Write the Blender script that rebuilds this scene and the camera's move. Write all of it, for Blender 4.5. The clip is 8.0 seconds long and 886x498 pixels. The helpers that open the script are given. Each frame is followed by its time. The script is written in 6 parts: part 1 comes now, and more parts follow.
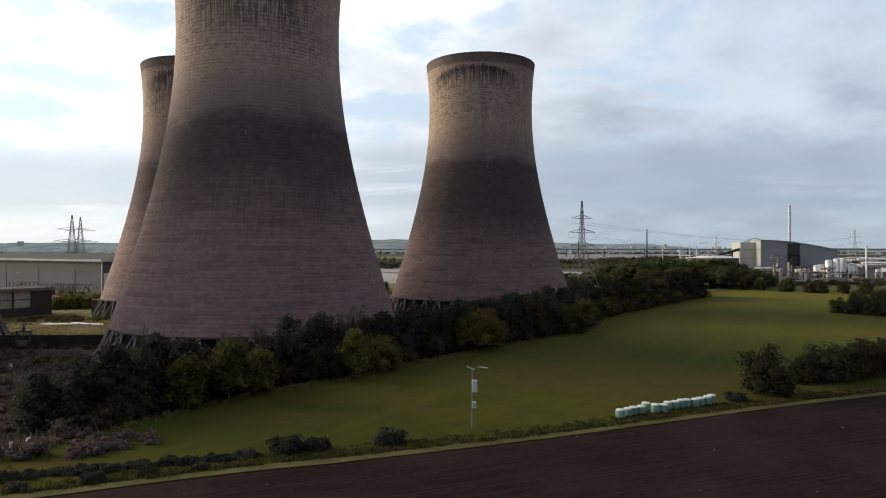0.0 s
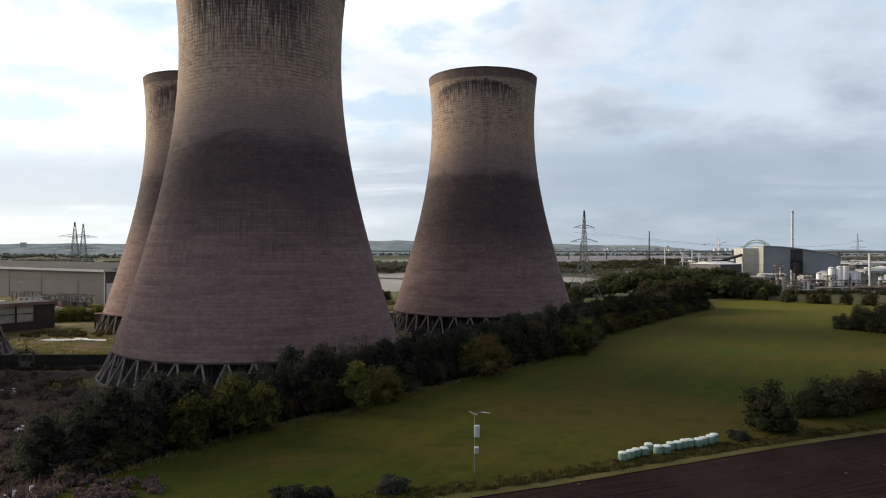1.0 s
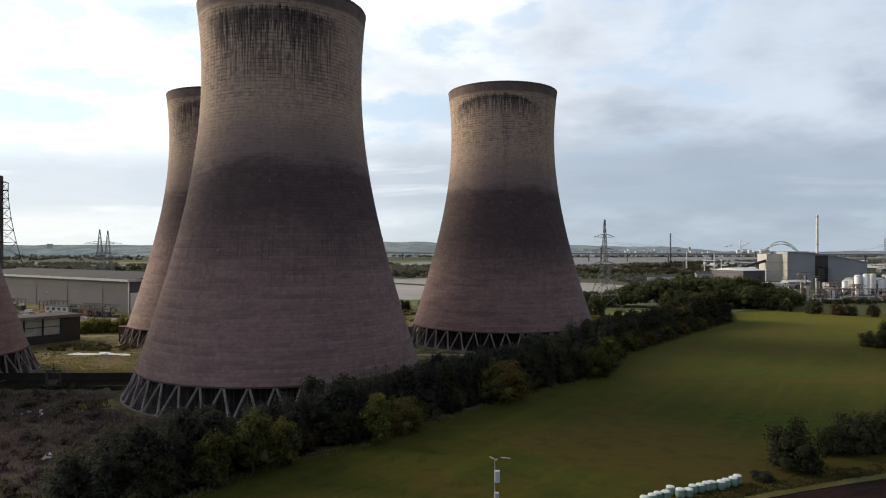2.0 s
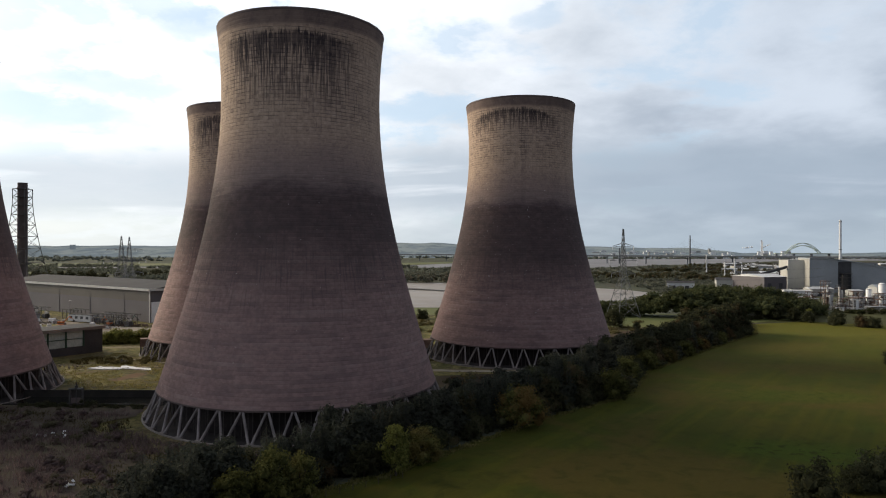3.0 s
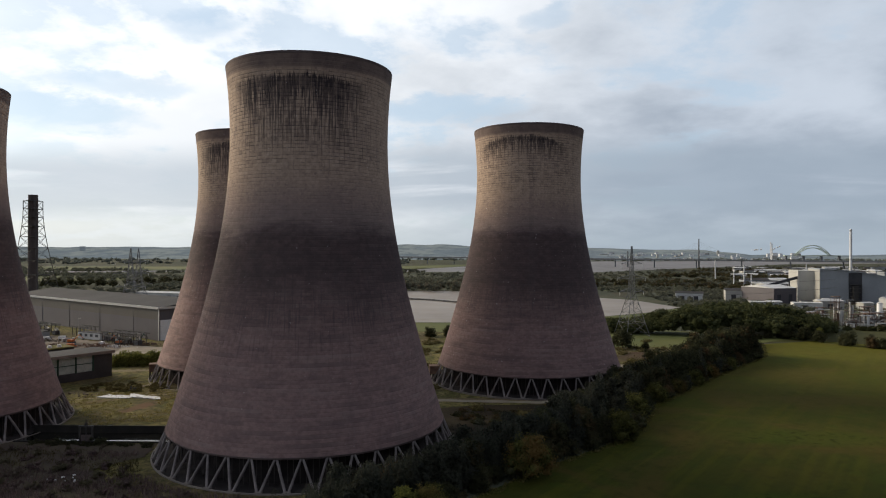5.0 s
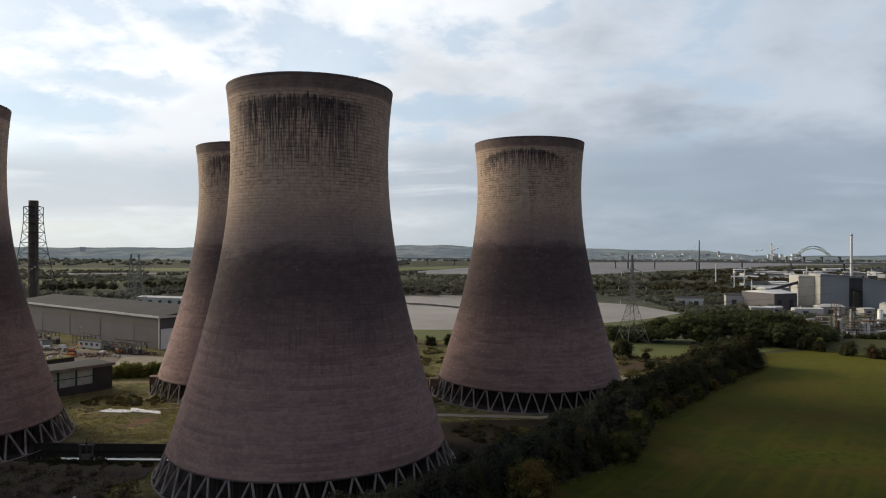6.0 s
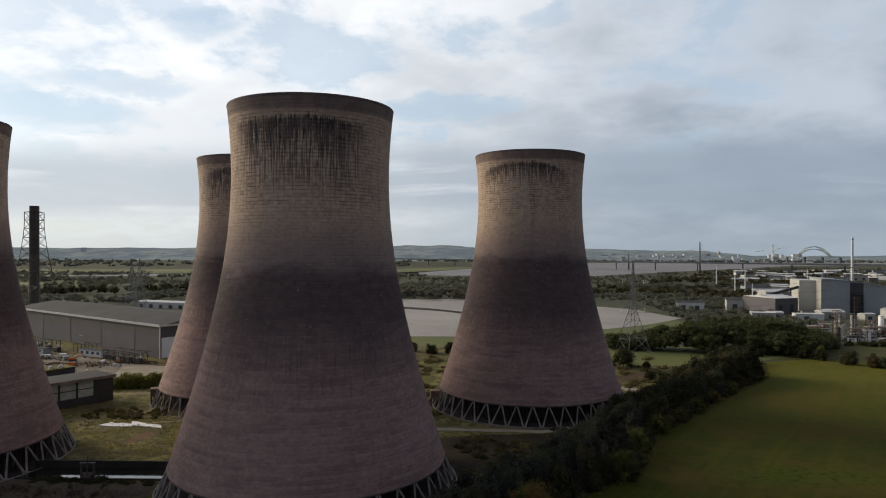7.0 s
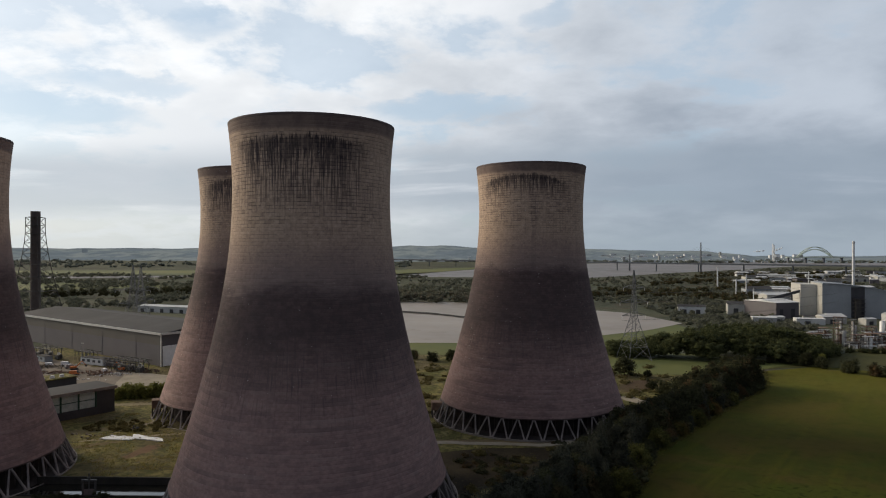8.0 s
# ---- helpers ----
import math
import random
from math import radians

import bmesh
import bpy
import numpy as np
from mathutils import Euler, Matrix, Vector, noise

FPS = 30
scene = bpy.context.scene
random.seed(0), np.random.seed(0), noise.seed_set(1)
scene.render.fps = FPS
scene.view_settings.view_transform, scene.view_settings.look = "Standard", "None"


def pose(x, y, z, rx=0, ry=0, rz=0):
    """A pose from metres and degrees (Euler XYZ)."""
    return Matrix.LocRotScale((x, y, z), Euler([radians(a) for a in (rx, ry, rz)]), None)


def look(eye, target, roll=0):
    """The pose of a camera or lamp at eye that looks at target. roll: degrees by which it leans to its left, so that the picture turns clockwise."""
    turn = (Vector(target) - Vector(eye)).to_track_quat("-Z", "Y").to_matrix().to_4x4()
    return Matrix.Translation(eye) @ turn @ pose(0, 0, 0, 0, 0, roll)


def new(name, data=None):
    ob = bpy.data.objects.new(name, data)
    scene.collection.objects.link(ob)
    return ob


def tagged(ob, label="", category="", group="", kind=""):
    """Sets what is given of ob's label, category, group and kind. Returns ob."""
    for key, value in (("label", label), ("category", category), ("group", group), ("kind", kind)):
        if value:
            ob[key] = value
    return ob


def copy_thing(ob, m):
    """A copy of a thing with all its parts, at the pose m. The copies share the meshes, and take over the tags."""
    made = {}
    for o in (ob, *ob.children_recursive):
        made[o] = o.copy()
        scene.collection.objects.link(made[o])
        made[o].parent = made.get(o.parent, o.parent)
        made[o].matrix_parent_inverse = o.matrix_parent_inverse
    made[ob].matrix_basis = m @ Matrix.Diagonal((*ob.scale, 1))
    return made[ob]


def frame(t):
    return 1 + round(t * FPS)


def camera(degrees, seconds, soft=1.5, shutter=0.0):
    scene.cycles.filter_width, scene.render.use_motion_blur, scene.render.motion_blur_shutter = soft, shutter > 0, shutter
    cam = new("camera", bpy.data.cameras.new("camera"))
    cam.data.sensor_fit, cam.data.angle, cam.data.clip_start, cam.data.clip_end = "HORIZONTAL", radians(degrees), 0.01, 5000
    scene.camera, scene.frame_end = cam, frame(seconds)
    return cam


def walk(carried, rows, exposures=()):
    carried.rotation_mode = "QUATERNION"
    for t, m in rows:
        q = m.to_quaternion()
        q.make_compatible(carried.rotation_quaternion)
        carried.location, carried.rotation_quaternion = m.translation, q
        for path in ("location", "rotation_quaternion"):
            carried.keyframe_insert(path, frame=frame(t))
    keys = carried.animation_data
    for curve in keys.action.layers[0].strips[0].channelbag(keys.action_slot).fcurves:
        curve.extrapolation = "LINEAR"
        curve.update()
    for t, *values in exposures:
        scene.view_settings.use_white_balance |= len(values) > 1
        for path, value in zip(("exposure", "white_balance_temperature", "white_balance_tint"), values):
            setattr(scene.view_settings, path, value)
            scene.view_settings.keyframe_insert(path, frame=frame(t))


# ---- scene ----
cam = camera(66.5, 8.0, soft=1.1)
METRES, EYE, TILT, LEAN, TURN = 47.0, 29.3, 0.0, 0.0, 0.0
ROWS = [
    (0.0, 0.0, 0.0, 0.0, -0.0, 0.0, 0.0),
    (0.5, -0.001, -0.0003, 0.0649, 0.01, 0.02, -0.02),
    (1.0, -0.001, -0.0009, 0.1303, 0.18, 0.03, -0.03),
    (1.5, -0.0024, -0.0018, 0.1953, 0.92, 0.05, -0.03),
    (3.0, -0.0054, -0.0036, 0.3894, 3.29, 0.08, -0.11),
    (3.5, -0.0066, -0.0015, 0.4523, 3.7, 0.09, -0.13),
    (4.0, -0.0081, -0.0013, 0.5118, 3.93, 0.09, -0.15),
    (4.5, -0.0087, -0.0008, 0.5753, 3.93, 0.08, -0.15),
    (6.0, -0.012, 0.0036, 0.7636, 3.96, 0.05, -0.16),
    (6.5, -0.0131, 0.0036, 0.8249, 3.98, 0.03, -0.15),
    (7.0, -0.0137, 0.0049, 0.885, 4.01, 0.01, -0.15),
    (7.5, -0.014, 0.0045, 0.9429, 4.04, -0.01, -0.14),
    (8.0, -0.0153, 0.004, 0.9996, 4.08, -0.03, -0.12),
]
walk(cam, [(t, pose(0, 0, EYE, TILT, LEAN, TURN) @ pose(METRES * x, METRES * y, METRES * z, 90 + pitch, roll, yaw)) for t, x, y, z, yaw, pitch, roll in ROWS],
     exposures=[(0.0, 0.04), (0.5, 0.09), (1.5, 0.08), (3.5, -0.02), (4.5, -0.12), (6.5, -0.24), (8.0, -0.33)])

# ---- world, sun ----
SUN_AZ, SUN_EL = radians(156), radians(23)          # from the left, a little behind the towers
SUN_DIR = Vector((math.cos(SUN_AZ) * math.cos(SUN_EL), math.sin(SUN_AZ) * math.cos(SUN_EL), math.sin(SUN_EL)))


def nd(nt, kind, **values):
    n = nt.nodes.new(kind)
    for k, v in values.items():
        put(nt, n.inputs[k], v)
    return n


def put(nt, socket, v):
    if isinstance(v, bpy.types.NodeSocket):
        nt.links.new(v, socket)
    elif isinstance(v, tuple) and len(v) == 3 and socket.type == "RGBA":
        socket.default_value = (*v, 1)
    else:
        socket.default_value = v


def mth(nt, op, a, b=0.0, c=0.0):
    n = nt.nodes.new("ShaderNodeMath")
    n.operation = op
    for i, v in enumerate((a, b, c)):
        put(nt, n.inputs[i], v)
    return n.outputs[0]


def remap(nt, v, a, b, c=0.0, d=1.0, smooth=True):
    n = nt.nodes.new("ShaderNodeMapRange")
    n.interpolation_type = "SMOOTHSTEP" if smooth else "LINEAR"
    for i, x in enumerate((v, a, b, c, d)):
        put(nt, n.inputs[i], x)
    return n.outputs[0]


def mixc(nt, fac, a, b, mode="MIX"):
    n = nt.nodes.new("ShaderNodeMix")
    n.data_type, n.blend_type = "RGBA", mode
    put(nt, n.inputs[0], fac), put(nt, n.inputs[6], a), put(nt, n.inputs[7], b)
    return n.outputs[2]


def nois(nt, vec, scale, detail=4.0, rough=0.55, dist=0.0):
    n = nd(nt, "ShaderNodeTexNoise", Scale=scale, Detail=detail, Roughness=rough, Distortion=dist)
    nt.links.new(vec, n.inputs["Vector"])
    return n.outputs["Fac"]


def xyz(nt, x, y, z):
    n = nt.nodes.new("ShaderNodeCombineXYZ")
    for i, v in enumerate((x, y, z)):
        put(nt, n.inputs[i], v)
    return n.outputs[0]


def sep(nt, v):
    n = nt.nodes.new("ShaderNodeSeparateXYZ")
    nt.links.new(v, n.inputs[0])
    return n.outputs


def make_world():
    w = bpy.data.worlds.new("sky")
    scene.world = w
    w.use_nodes = True
    nt = w.node_tree
    nt.nodes.clear()
    way = nt.nodes.new("ShaderNodeTexCoord").outputs["Generated"]
    x, y, z = sep(nt, way)
    up = mth(nt, "ADD", mth(nt, "MAXIMUM", z, 0.0), 0.25)
    px, py = mth(nt, "DIVIDE", x, up), mth(nt, "DIVIDE", y, up)
    plane = xyz(nt, px, py, 0.0)
    sky = nt.nodes.new("ShaderNodeTexSky")
    sky.sky_type, sky.sun_disc, sky.sun_elevation, sky.sun_rotation, sky.altitude = "NISHITA", False, SUN_EL, math.pi / 2 - SUN_AZ, 30.0
    blue = mixc(nt, 1.0, sky.outputs[0], (0.115, 0.115, 0.115), "MULTIPLY")
    blue = mixc(nt, 0.6, blue, (0.60, 0.76, 0.92))
    # cover: where there is cloud; tone: how thick it is
    n1 = nois(nt, plane, 1.25, 9, 0.62, 0.1)
    n2 = nois(nt, xyz(nt, mth(nt, "ADD", px, 7.3), py, 2.0), 2.8, 7, 0.54, 0.1)
    n3 = nois(nt, xyz(nt, px, py, 5.0), 0.42, 4, 0.5)
    sunny = mth(nt, "ADD", mth(nt, "MULTIPLY", x, SUN_DIR.x), mth(nt, "ADD", mth(nt, "MULTIPLY", y, SUN_DIR.y), mth(nt, "MULTIPLY", z, SUN_DIR.z)))
    glow = remap(nt, sunny, 0.12, 0.92)
    cover = remap(nt, mth(nt, "ADD", mth(nt, "ADD", mth(nt, "MULTIPLY", n1, 0.72), mth(nt, "MULTIPLY", n2, 0.28)), mth(nt, "MULTIPLY", mth(nt, "SUBTRACT", 1.0, glow), 0.06)), 0.425, 0.545)
    tone = remap(nt, mth(nt, "ADD", mth(nt, "MULTIPLY", n2, 0.45), mth(nt, "MULTIPLY", n3, 0.55)), 0.38, 0.62)
    # gaps of clear sky: bearing and height (tangents), half sizes
    front = mth(nt, "MAXIMUM", y, 0.05)
    gx = mth(nt, "ADD", mth(nt, "DIVIDE", x, front), mth(nt, "MULTIPLY", mth(nt, "SUBTRACT", n2, 0.5), 0.30))
    gz = mth(nt, "ADD", mth(nt, "DIVIDE", z, front), mth(nt, "MULTIPLY", mth(nt, "SUBTRACT", n1, 0.5), 0.22))
    gap = None
    for u, h, a, c, k in ((-0.70, 0.215, 0.20, 0.028, 0.85), (-0.56, 0.262, 0.10, 0.018, 0.6), (-0.43, 0.345, 0.06, 0.024, 0.6), (-0.05, 0.205, 0.12, 0.024, 0.75), (0.10, 0.335, 0.05, 0.02, 0.5)):
        du, dh = mth(nt, "DIVIDE", mth(nt, "SUBTRACT", gx, u), a), mth(nt, "DIVIDE", mth(nt, "SUBTRACT", gz, h), c)
        one_gap = mth(nt, "MULTIPLY", remap(nt, mth(nt, "ADD", mth(nt, "MULTIPLY", du, du), mth(nt, "MULTIPLY", dh, dh)), 1.6, 0.2), k)
        gap = one_gap if gap is None else mth(nt, "MAXIMUM", gap, one_gap)
    cover = mth(nt, "MULTIPLY", mth(nt, "MAXIMUM", cover, 0.35), mth(nt, "SUBTRACT", 1.0, gap))
    light = mixc(nt, glow, (0.585, 0.652, 0.745), (1.42, 1.41, 1.39))
    dark = mixc(nt, glow, (0.335, 0.395, 0.480), (0.98, 1.01, 1.04))
    cloud = mixc(nt, tone, light, dark)
    col = mixc(nt, cover, blue, cloud)
    # a layered grey bank low over the land
    rise = mth(nt, "ADD", mth(nt, "DIVIDE", z, front), mth(nt, "MULTIPLY", mth(nt, "SUBTRACT", n3, 0.5), 0.06))
    layer = nois(nt, xyz(nt, mth(nt, "MULTIPLY", mth(nt, "DIVIDE", x, front), 1.6), mth(nt, "MULTIPLY", rise, 17.0), 9.0), 1.0, 6, 0.55, 0.3)
    bank = mth(nt, "MULTIPLY", mth(nt, "MULTIPLY", remap(nt, rise, 0.035, 0.075), remap(nt, rise, 0.185, 0.125)), remap(nt, layer, 0.30, 0.50))
    col = mixc(nt, mth(nt, "MULTIPLY", bank, 0.85), col, mixc(nt, glow, (0.33, 0.40, 0.485), (0.60, 0.66, 0.72)))
    low = remap(nt, z, 0.0, 0.10, 1.0, 0.0)
    hazy = mixc(nt, glow, (0.34, 0.41, 0.475), (0.72, 0.765, 0.755))
    col = mixc(nt, mth(nt, "MULTIPLY", low, 0.8), col, hazy)
    # unseen thick grey cloud overhead and away from the sun, added to cut fill
    ahead = mth(nt, "ADD", mth(nt, "MULTIPLY", y, 0.8), mth(nt, "MULTIPLY", x, -0.6))
    col = mixc(nt, remap(nt, ahead, -0.05, -0.65), col, mixc(nt, remap(nt, n2, 0.35, 0.65), (0.130, 0.142, 0.190), (0.205, 0.218, 0.28)))
    col = mixc(nt, remap(nt, z, 0.34, 0.70), col, mixc(nt, remap(nt, n2, 0.35, 0.65), (0.235, 0.262, 0.325), (0.345, 0.375, 0.45)))
    bg = nd(nt, "ShaderNodeBackground", Color=col, Strength=1.15)
    out = nt.nodes.new("ShaderNodeOutputWorld")
    nt.links.new(bg.outputs[0], out.inputs[0])


make_world()
sun = new("sun", bpy.data.lights.new("sun", "SUN"))
sun.data.energy, sun.data.angle, sun.data.color = 3.9, radians(28), (1.0, 0.85, 0.64)
sun.matrix_world = look(SUN_DIR * 500, (0, 0, 0))

# ---- materials ----


def material(name, rough=0.85, metal=0.0, spec=0.3):
    m = bpy.data.materials.new(name)
    m.use_nodes = True
    nt = m.node_tree
    b = nt.nodes["Principled BSDF"]
    b.inputs["Roughness"].default_value, b.inputs["Metallic"].default_value = rough, metal
    b.inputs["Specular IOR Level"].default_value = spec
    return m, nt, b


def bumped(nt, b, height, strength, distance):
    n = nd(nt, "ShaderNodeBump", Strength=strength, Distance=distance)
    nt.links.new(height, n.inputs["Height"])
    nt.links.new(n.outputs[0], b.inputs["Normal"])


def surface(name, a, c, rough=0.85, coarse=0.2, fine=3.0, metal=0.0, spec=0.3, bump=0.0, wear=None, world_space=False, random_tone=0.0):
    """A two-scale mottled surface between colours a and c; wear: a third colour in sparse stains."""
    m, nt, b = material(name, rough, metal, spec)
    v = nt.nodes.new("ShaderNodeNewGeometry").outputs["Position"] if world_space else nt.nodes.new("ShaderNodeTexCoord").outputs["Object"]
    n1, n2 = nois(nt, v, coarse, 4), nois(nt, v, fine, 5, 0.65)
    f = remap(nt, mth(nt, "ADD", mth(nt, "MULTIPLY", n1, 0.6), mth(nt, "MULTIPLY", n2, 0.4)), 0.35, 0.65)
    col = mixc(nt, f, a, c)
    if wear:
        col = mixc(nt, remap(nt, nois(nt, v, fine * 0.45, 6, 0.7), 0.58, 0.72, 0, 0.8), col, wear)
    if random_tone:
        r = nt.nodes.new("ShaderNodeObjectInfo").outputs["Random"]
        col = mixc(nt, 1.0, col, xyz(nt, *(remap(nt, r, 0, 1, 1 - random_tone, 1 + random_tone, False),) * 3), "MULTIPLY")
    nt.links.new(col, b.inputs["Base Color"])
    put(nt, b.inputs["Roughness"], remap(nt, n2, 0.3, 0.7, rough - 0.08, min(1, rough + 0.08)))
    if bump:
        bumped(nt, b, n2, 0.6, bump)
    return m


def tower_concrete(name, centre, half, top, drop, depth, band_top, band_low, seed):
    """Weathered shell concrete: 1 m lift joints, form seams, a soot band at the waist and black runs below the rim.
    centre, half: the sooted side, in radians round the shell; top, drop: height of the soot and how it falls to the sides."""
    m, nt, b = material(name, 0.9, 0, 0.2)
    v = nt.nodes.new("ShaderNodeTexCoord").outputs["Object"]
    x, y, z = sep(nt, v)

    def add(a, c):
        return mth(nt, "ADD", a, c)

    def mul(a, c):
        return mth(nt, "MULTIPLY", a, c)

    def off(a, k):
        return mul(mth(nt, "SUBTRACT", a, 0.5), k)

    ang = mth(nt, "ARCTAN2", x, mul(y, -1.0))       # 0 towards -y
    arc = mul(ang, 26.0)
    wide = nois(nt, xyz(nt, arc, z, seed), 0.045, 4, 0.55)
    fine = nois(nt, xyz(nt, arc, z, seed), 1.1, 6, 0.65)
    level = mth(nt, "DIVIDE", mth(nt, "SUBTRACT", z, 8.0), 1.0)
    lift_no = mth(nt, "FLOOR", level)
    bay = mul(ang, 96 / (2 * math.pi))
    course = nois(nt, xyz(nt, mul(arc, 0.07), mul(lift_no, 3.37), seed), 1.0, 3, 0.6)
    panel = nois(nt, xyz(nt, mul(mth(nt, "FLOOR", bay), 2.71), mul(lift_no, 3.37), seed + 11.0), 1.0, 2, 0.5)
    run = nois(nt, xyz(nt, arc, mul(z, 0.045), seed), 0.85, 5, 0.6)
    run2 = nois(nt, xyz(nt, add(arc, 40.0), mul(z, 0.03), seed), 0.33, 4, 0.6)
    run3 = nois(nt, xyz(nt, arc, mul(z, 0.05), seed + 20.0), 2.1, 3, 0.6)
    blotch = nois(nt, xyz(nt, arc, mul(z, 0.7), seed + 5.0), 0.22, 6, 0.7, 0.4)
    mott = nois(nt, xyz(nt, mul(arc, 0.8), z, seed + 3.0), 0.55, 6, 0.75, 0.3)
    zj = add(z, off(wide, 14.0))
    # joints between lifts and seams between form panels, both broken
    joint = remap(nt, mth(nt, "ABSOLUTE", off(mth(nt, "FRACT", level), 1.0)), 0.30, 0.46)
    seam = remap(nt, mth(nt, "ABSOLUTE", off(mth(nt, "FRACT", bay), 1.0)), 0.36, 0.47)
    broken = remap(nt, nois(nt, xyz(nt, mul(arc, 0.35), z, seed), 0.55, 6, 0.8), 0.40, 0.58)
    # body
    col = mixc(nt, remap(nt, fine, 0.3, 0.7), (0.210, 0.138, 0.127), (0.296, 0.198, 0.182))
    col = mixc(nt, remap(nt, course, 0.48, 0.66, 0, 0.55), col, (0.140, 0.102, 0.097))
    col = mixc(nt, remap(nt, course, 0.46, 0.32, 0, 0.45), col, (0.300, 0.230, 0.210))
    col = mixc(nt, remap(nt, blotch, 0.50, 0.70, 0, 0.34), col, (0.120, 0.086, 0.088))
    col = mixc(nt, remap(nt, blotch, 0.44, 0.28, 0, 0.35), col, (0.30, 0.222, 0.206))
    # paler upper part
    pale = mixc(nt, remap(nt, fine, 0.3, 0.7), (0.415, 0.308, 0.228), (0.545, 0.415, 0.308))
    pale = mixc(nt, remap(nt, blotch, 0.50, 0.68, 0, 0.4), pale, (0.30, 0.226, 0.192))
    col = mixc(nt, mul(remap(nt, zj, band_top - 3, band_top + 20), 0.9), col, pale)
    # soot band: a fairly sharp ragged top, darkest just below it, fading downwards in streaks
    drift = nois(nt, xyz(nt, mul(arc, 0.25), z, seed + 31.0), 0.32, 6, 0.7, 0.5)
    z2 = add(z, add(add(off(wide, 9.0), off(drift, 11.0)), off(run, 1.2)))
    fade = add(z, add(add(off(run, 9.0), off(wide, 14.0)), off(drift, 16.0)))
    band = mul(remap(nt, fade, band_low - 13, band_low + 11), remap(nt, z2, band_top + 3.6, band_top - 3.2))
    halo = mul(remap(nt, z2, band_top - 4, band_top), remap(nt, z2, band_top + 17, band_top + 2))
    col = mixc(nt, mul(halo, 0.55), col, (0.205, 0.168, 0.158))
    col = mixc(nt, mul(band, remap(nt, mott, 0.35, 0.65, 0.72, 0.90)), col, (0.056, 0.043, 0.044))
    ragged = mul(remap(nt, fade, 26, 40), remap(nt, fade, 62, 48))
    col = mixc(nt, mul(mul(ragged, remap(nt, run3, 0.52, 0.66)), 0.5), col, (0.080, 0.062, 0.064))
    # dirty grid of joints in the upper part
    high = mul(remap(nt, zj, band_top + 9, band_top + 22), remap(nt, z, 109.2, 107.8))
    faces_rain = remap(nt, mth(nt, "ABSOLUTE", add(ang, -centre)), half * 1.6, half * 0.8, 0.35, 1.0)
    dirty = mul(mul(high, faces_rain), remap(nt, run2, 0.35, 0.60, 0.55, 1.0))
    col = mixc(nt, mul(remap(nt, panel, 0.48, 0.66), add(mul(dirty, 0.38), 0.06)), col, (0.120, 0.090, 0.086))
    col = mixc(nt, mul(remap(nt, panel, 0.48, 0.34), add(mul(dirty, 0.22), 0.04)), col, (0.44, 0.345, 0.295))
    lines = mth(nt, "MAXIMUM", joint, mul(seam, remap(nt, zj, 66, 88, 0.05, 0.5)))
    col = mixc(nt, mul(mul(lines, broken), add(mul(dirty, 0.72), remap(nt, course, 0.40, 0.66, 0.02, 0.22))), col, (0.066, 0.052, 0.052))
    # a few long dark runs down the seams
    long_run = mul(remap(nt, run3, 0.60, 0.68), mul(remap(nt, add(z, off(run, 30.0)), 76, 90), remap(nt, z, 109, 106)))
    col = mixc(nt, mul(long_run, 0.55), col, (0.088, 0.068, 0.066))
    # black runs below the rim on the weather side
    rel = mth(nt, "DIVIDE", add(add(ang, -centre), off(run2, 0.25)), half)
    side = remap(nt, mth(nt, "ABSOLUTE", add(rel, add(off(run, 0.5), off(blotch, 0.5)))), 1.18, 0.60)
    under = add(mth(nt, "SUBTRACT", mth(nt, "SUBTRACT", top, mul(mul(rel, rel), drop)), z), add(off(run3, 4.5), off(run, 3.0)))
    reach = add(depth * 0.30, mul(remap(nt, add(add(run, off(run3, 0.5)), off(blotch, 0.6)), 0.32, 0.66), depth * 1.5))
    thick = mul(remap(nt, under, 0.0, 1.1), remap(nt, mth(nt, "DIVIDE", under, reach), 1.15, 0.45))
    thin = mul(remap(nt, under, 0.0, 2.0), remap(nt, under, depth * 2.4, depth * 0.9))
    soot = mth(nt, "MAXIMUM", mul(mul(thick, remap(nt, blotch, 0.62, 0.44, 0.75, 1.0)), remap(nt, run3, 0.36, 0.50, 0.58, 1.0)), mul(thin, mul(remap(nt, run3, 0.44, 0.58), 0.8)))
    soot = mul(mul(soot, side), mth(nt, "SUBTRACT", 1.0, mul(mul(seam, broken), 0.45)))
    col = mixc(nt, mul(soot, 0.95), col, (0.034, 0.028, 0.034))
    # smooth dirty lip
    lip = remap(nt, add(z, off(wide, 1.6)), 108.2, 109.8)
    col = mixc(nt, mul(lip, 0.86), col, mixc(nt, remap(nt, blotch, 0.4, 0.62), (0.175, 0.130, 0.118), (0.118, 0.088, 0.086)))
    # mottling, faint long runs, lime specks
    col = mixc(nt, remap(nt, mott, 0.52, 0.68, 0, 0.34), col, (0.095, 0.072, 0.074))
    col = mixc(nt, remap(nt, run2, 0.55, 0.75, 0, 0.22), col, (0.11, 0.09, 0.088))
    speck = nois(nt, xyz(nt, arc, mul(z, 0.8), seed), 1.5, 1, 0.5)
    col = mixc(nt, remap(nt, speck, 0.775, 0.79, 0, 0.7), col, (0.62, 0.58, 0.55))
    nt.links.new(col, b.inputs["Base Color"])
    bumped(nt, b, mth(nt, "SUBTRACT", mul(fine, 0.5), mul(lines, broken)), 0.45, 0.06)
    return m


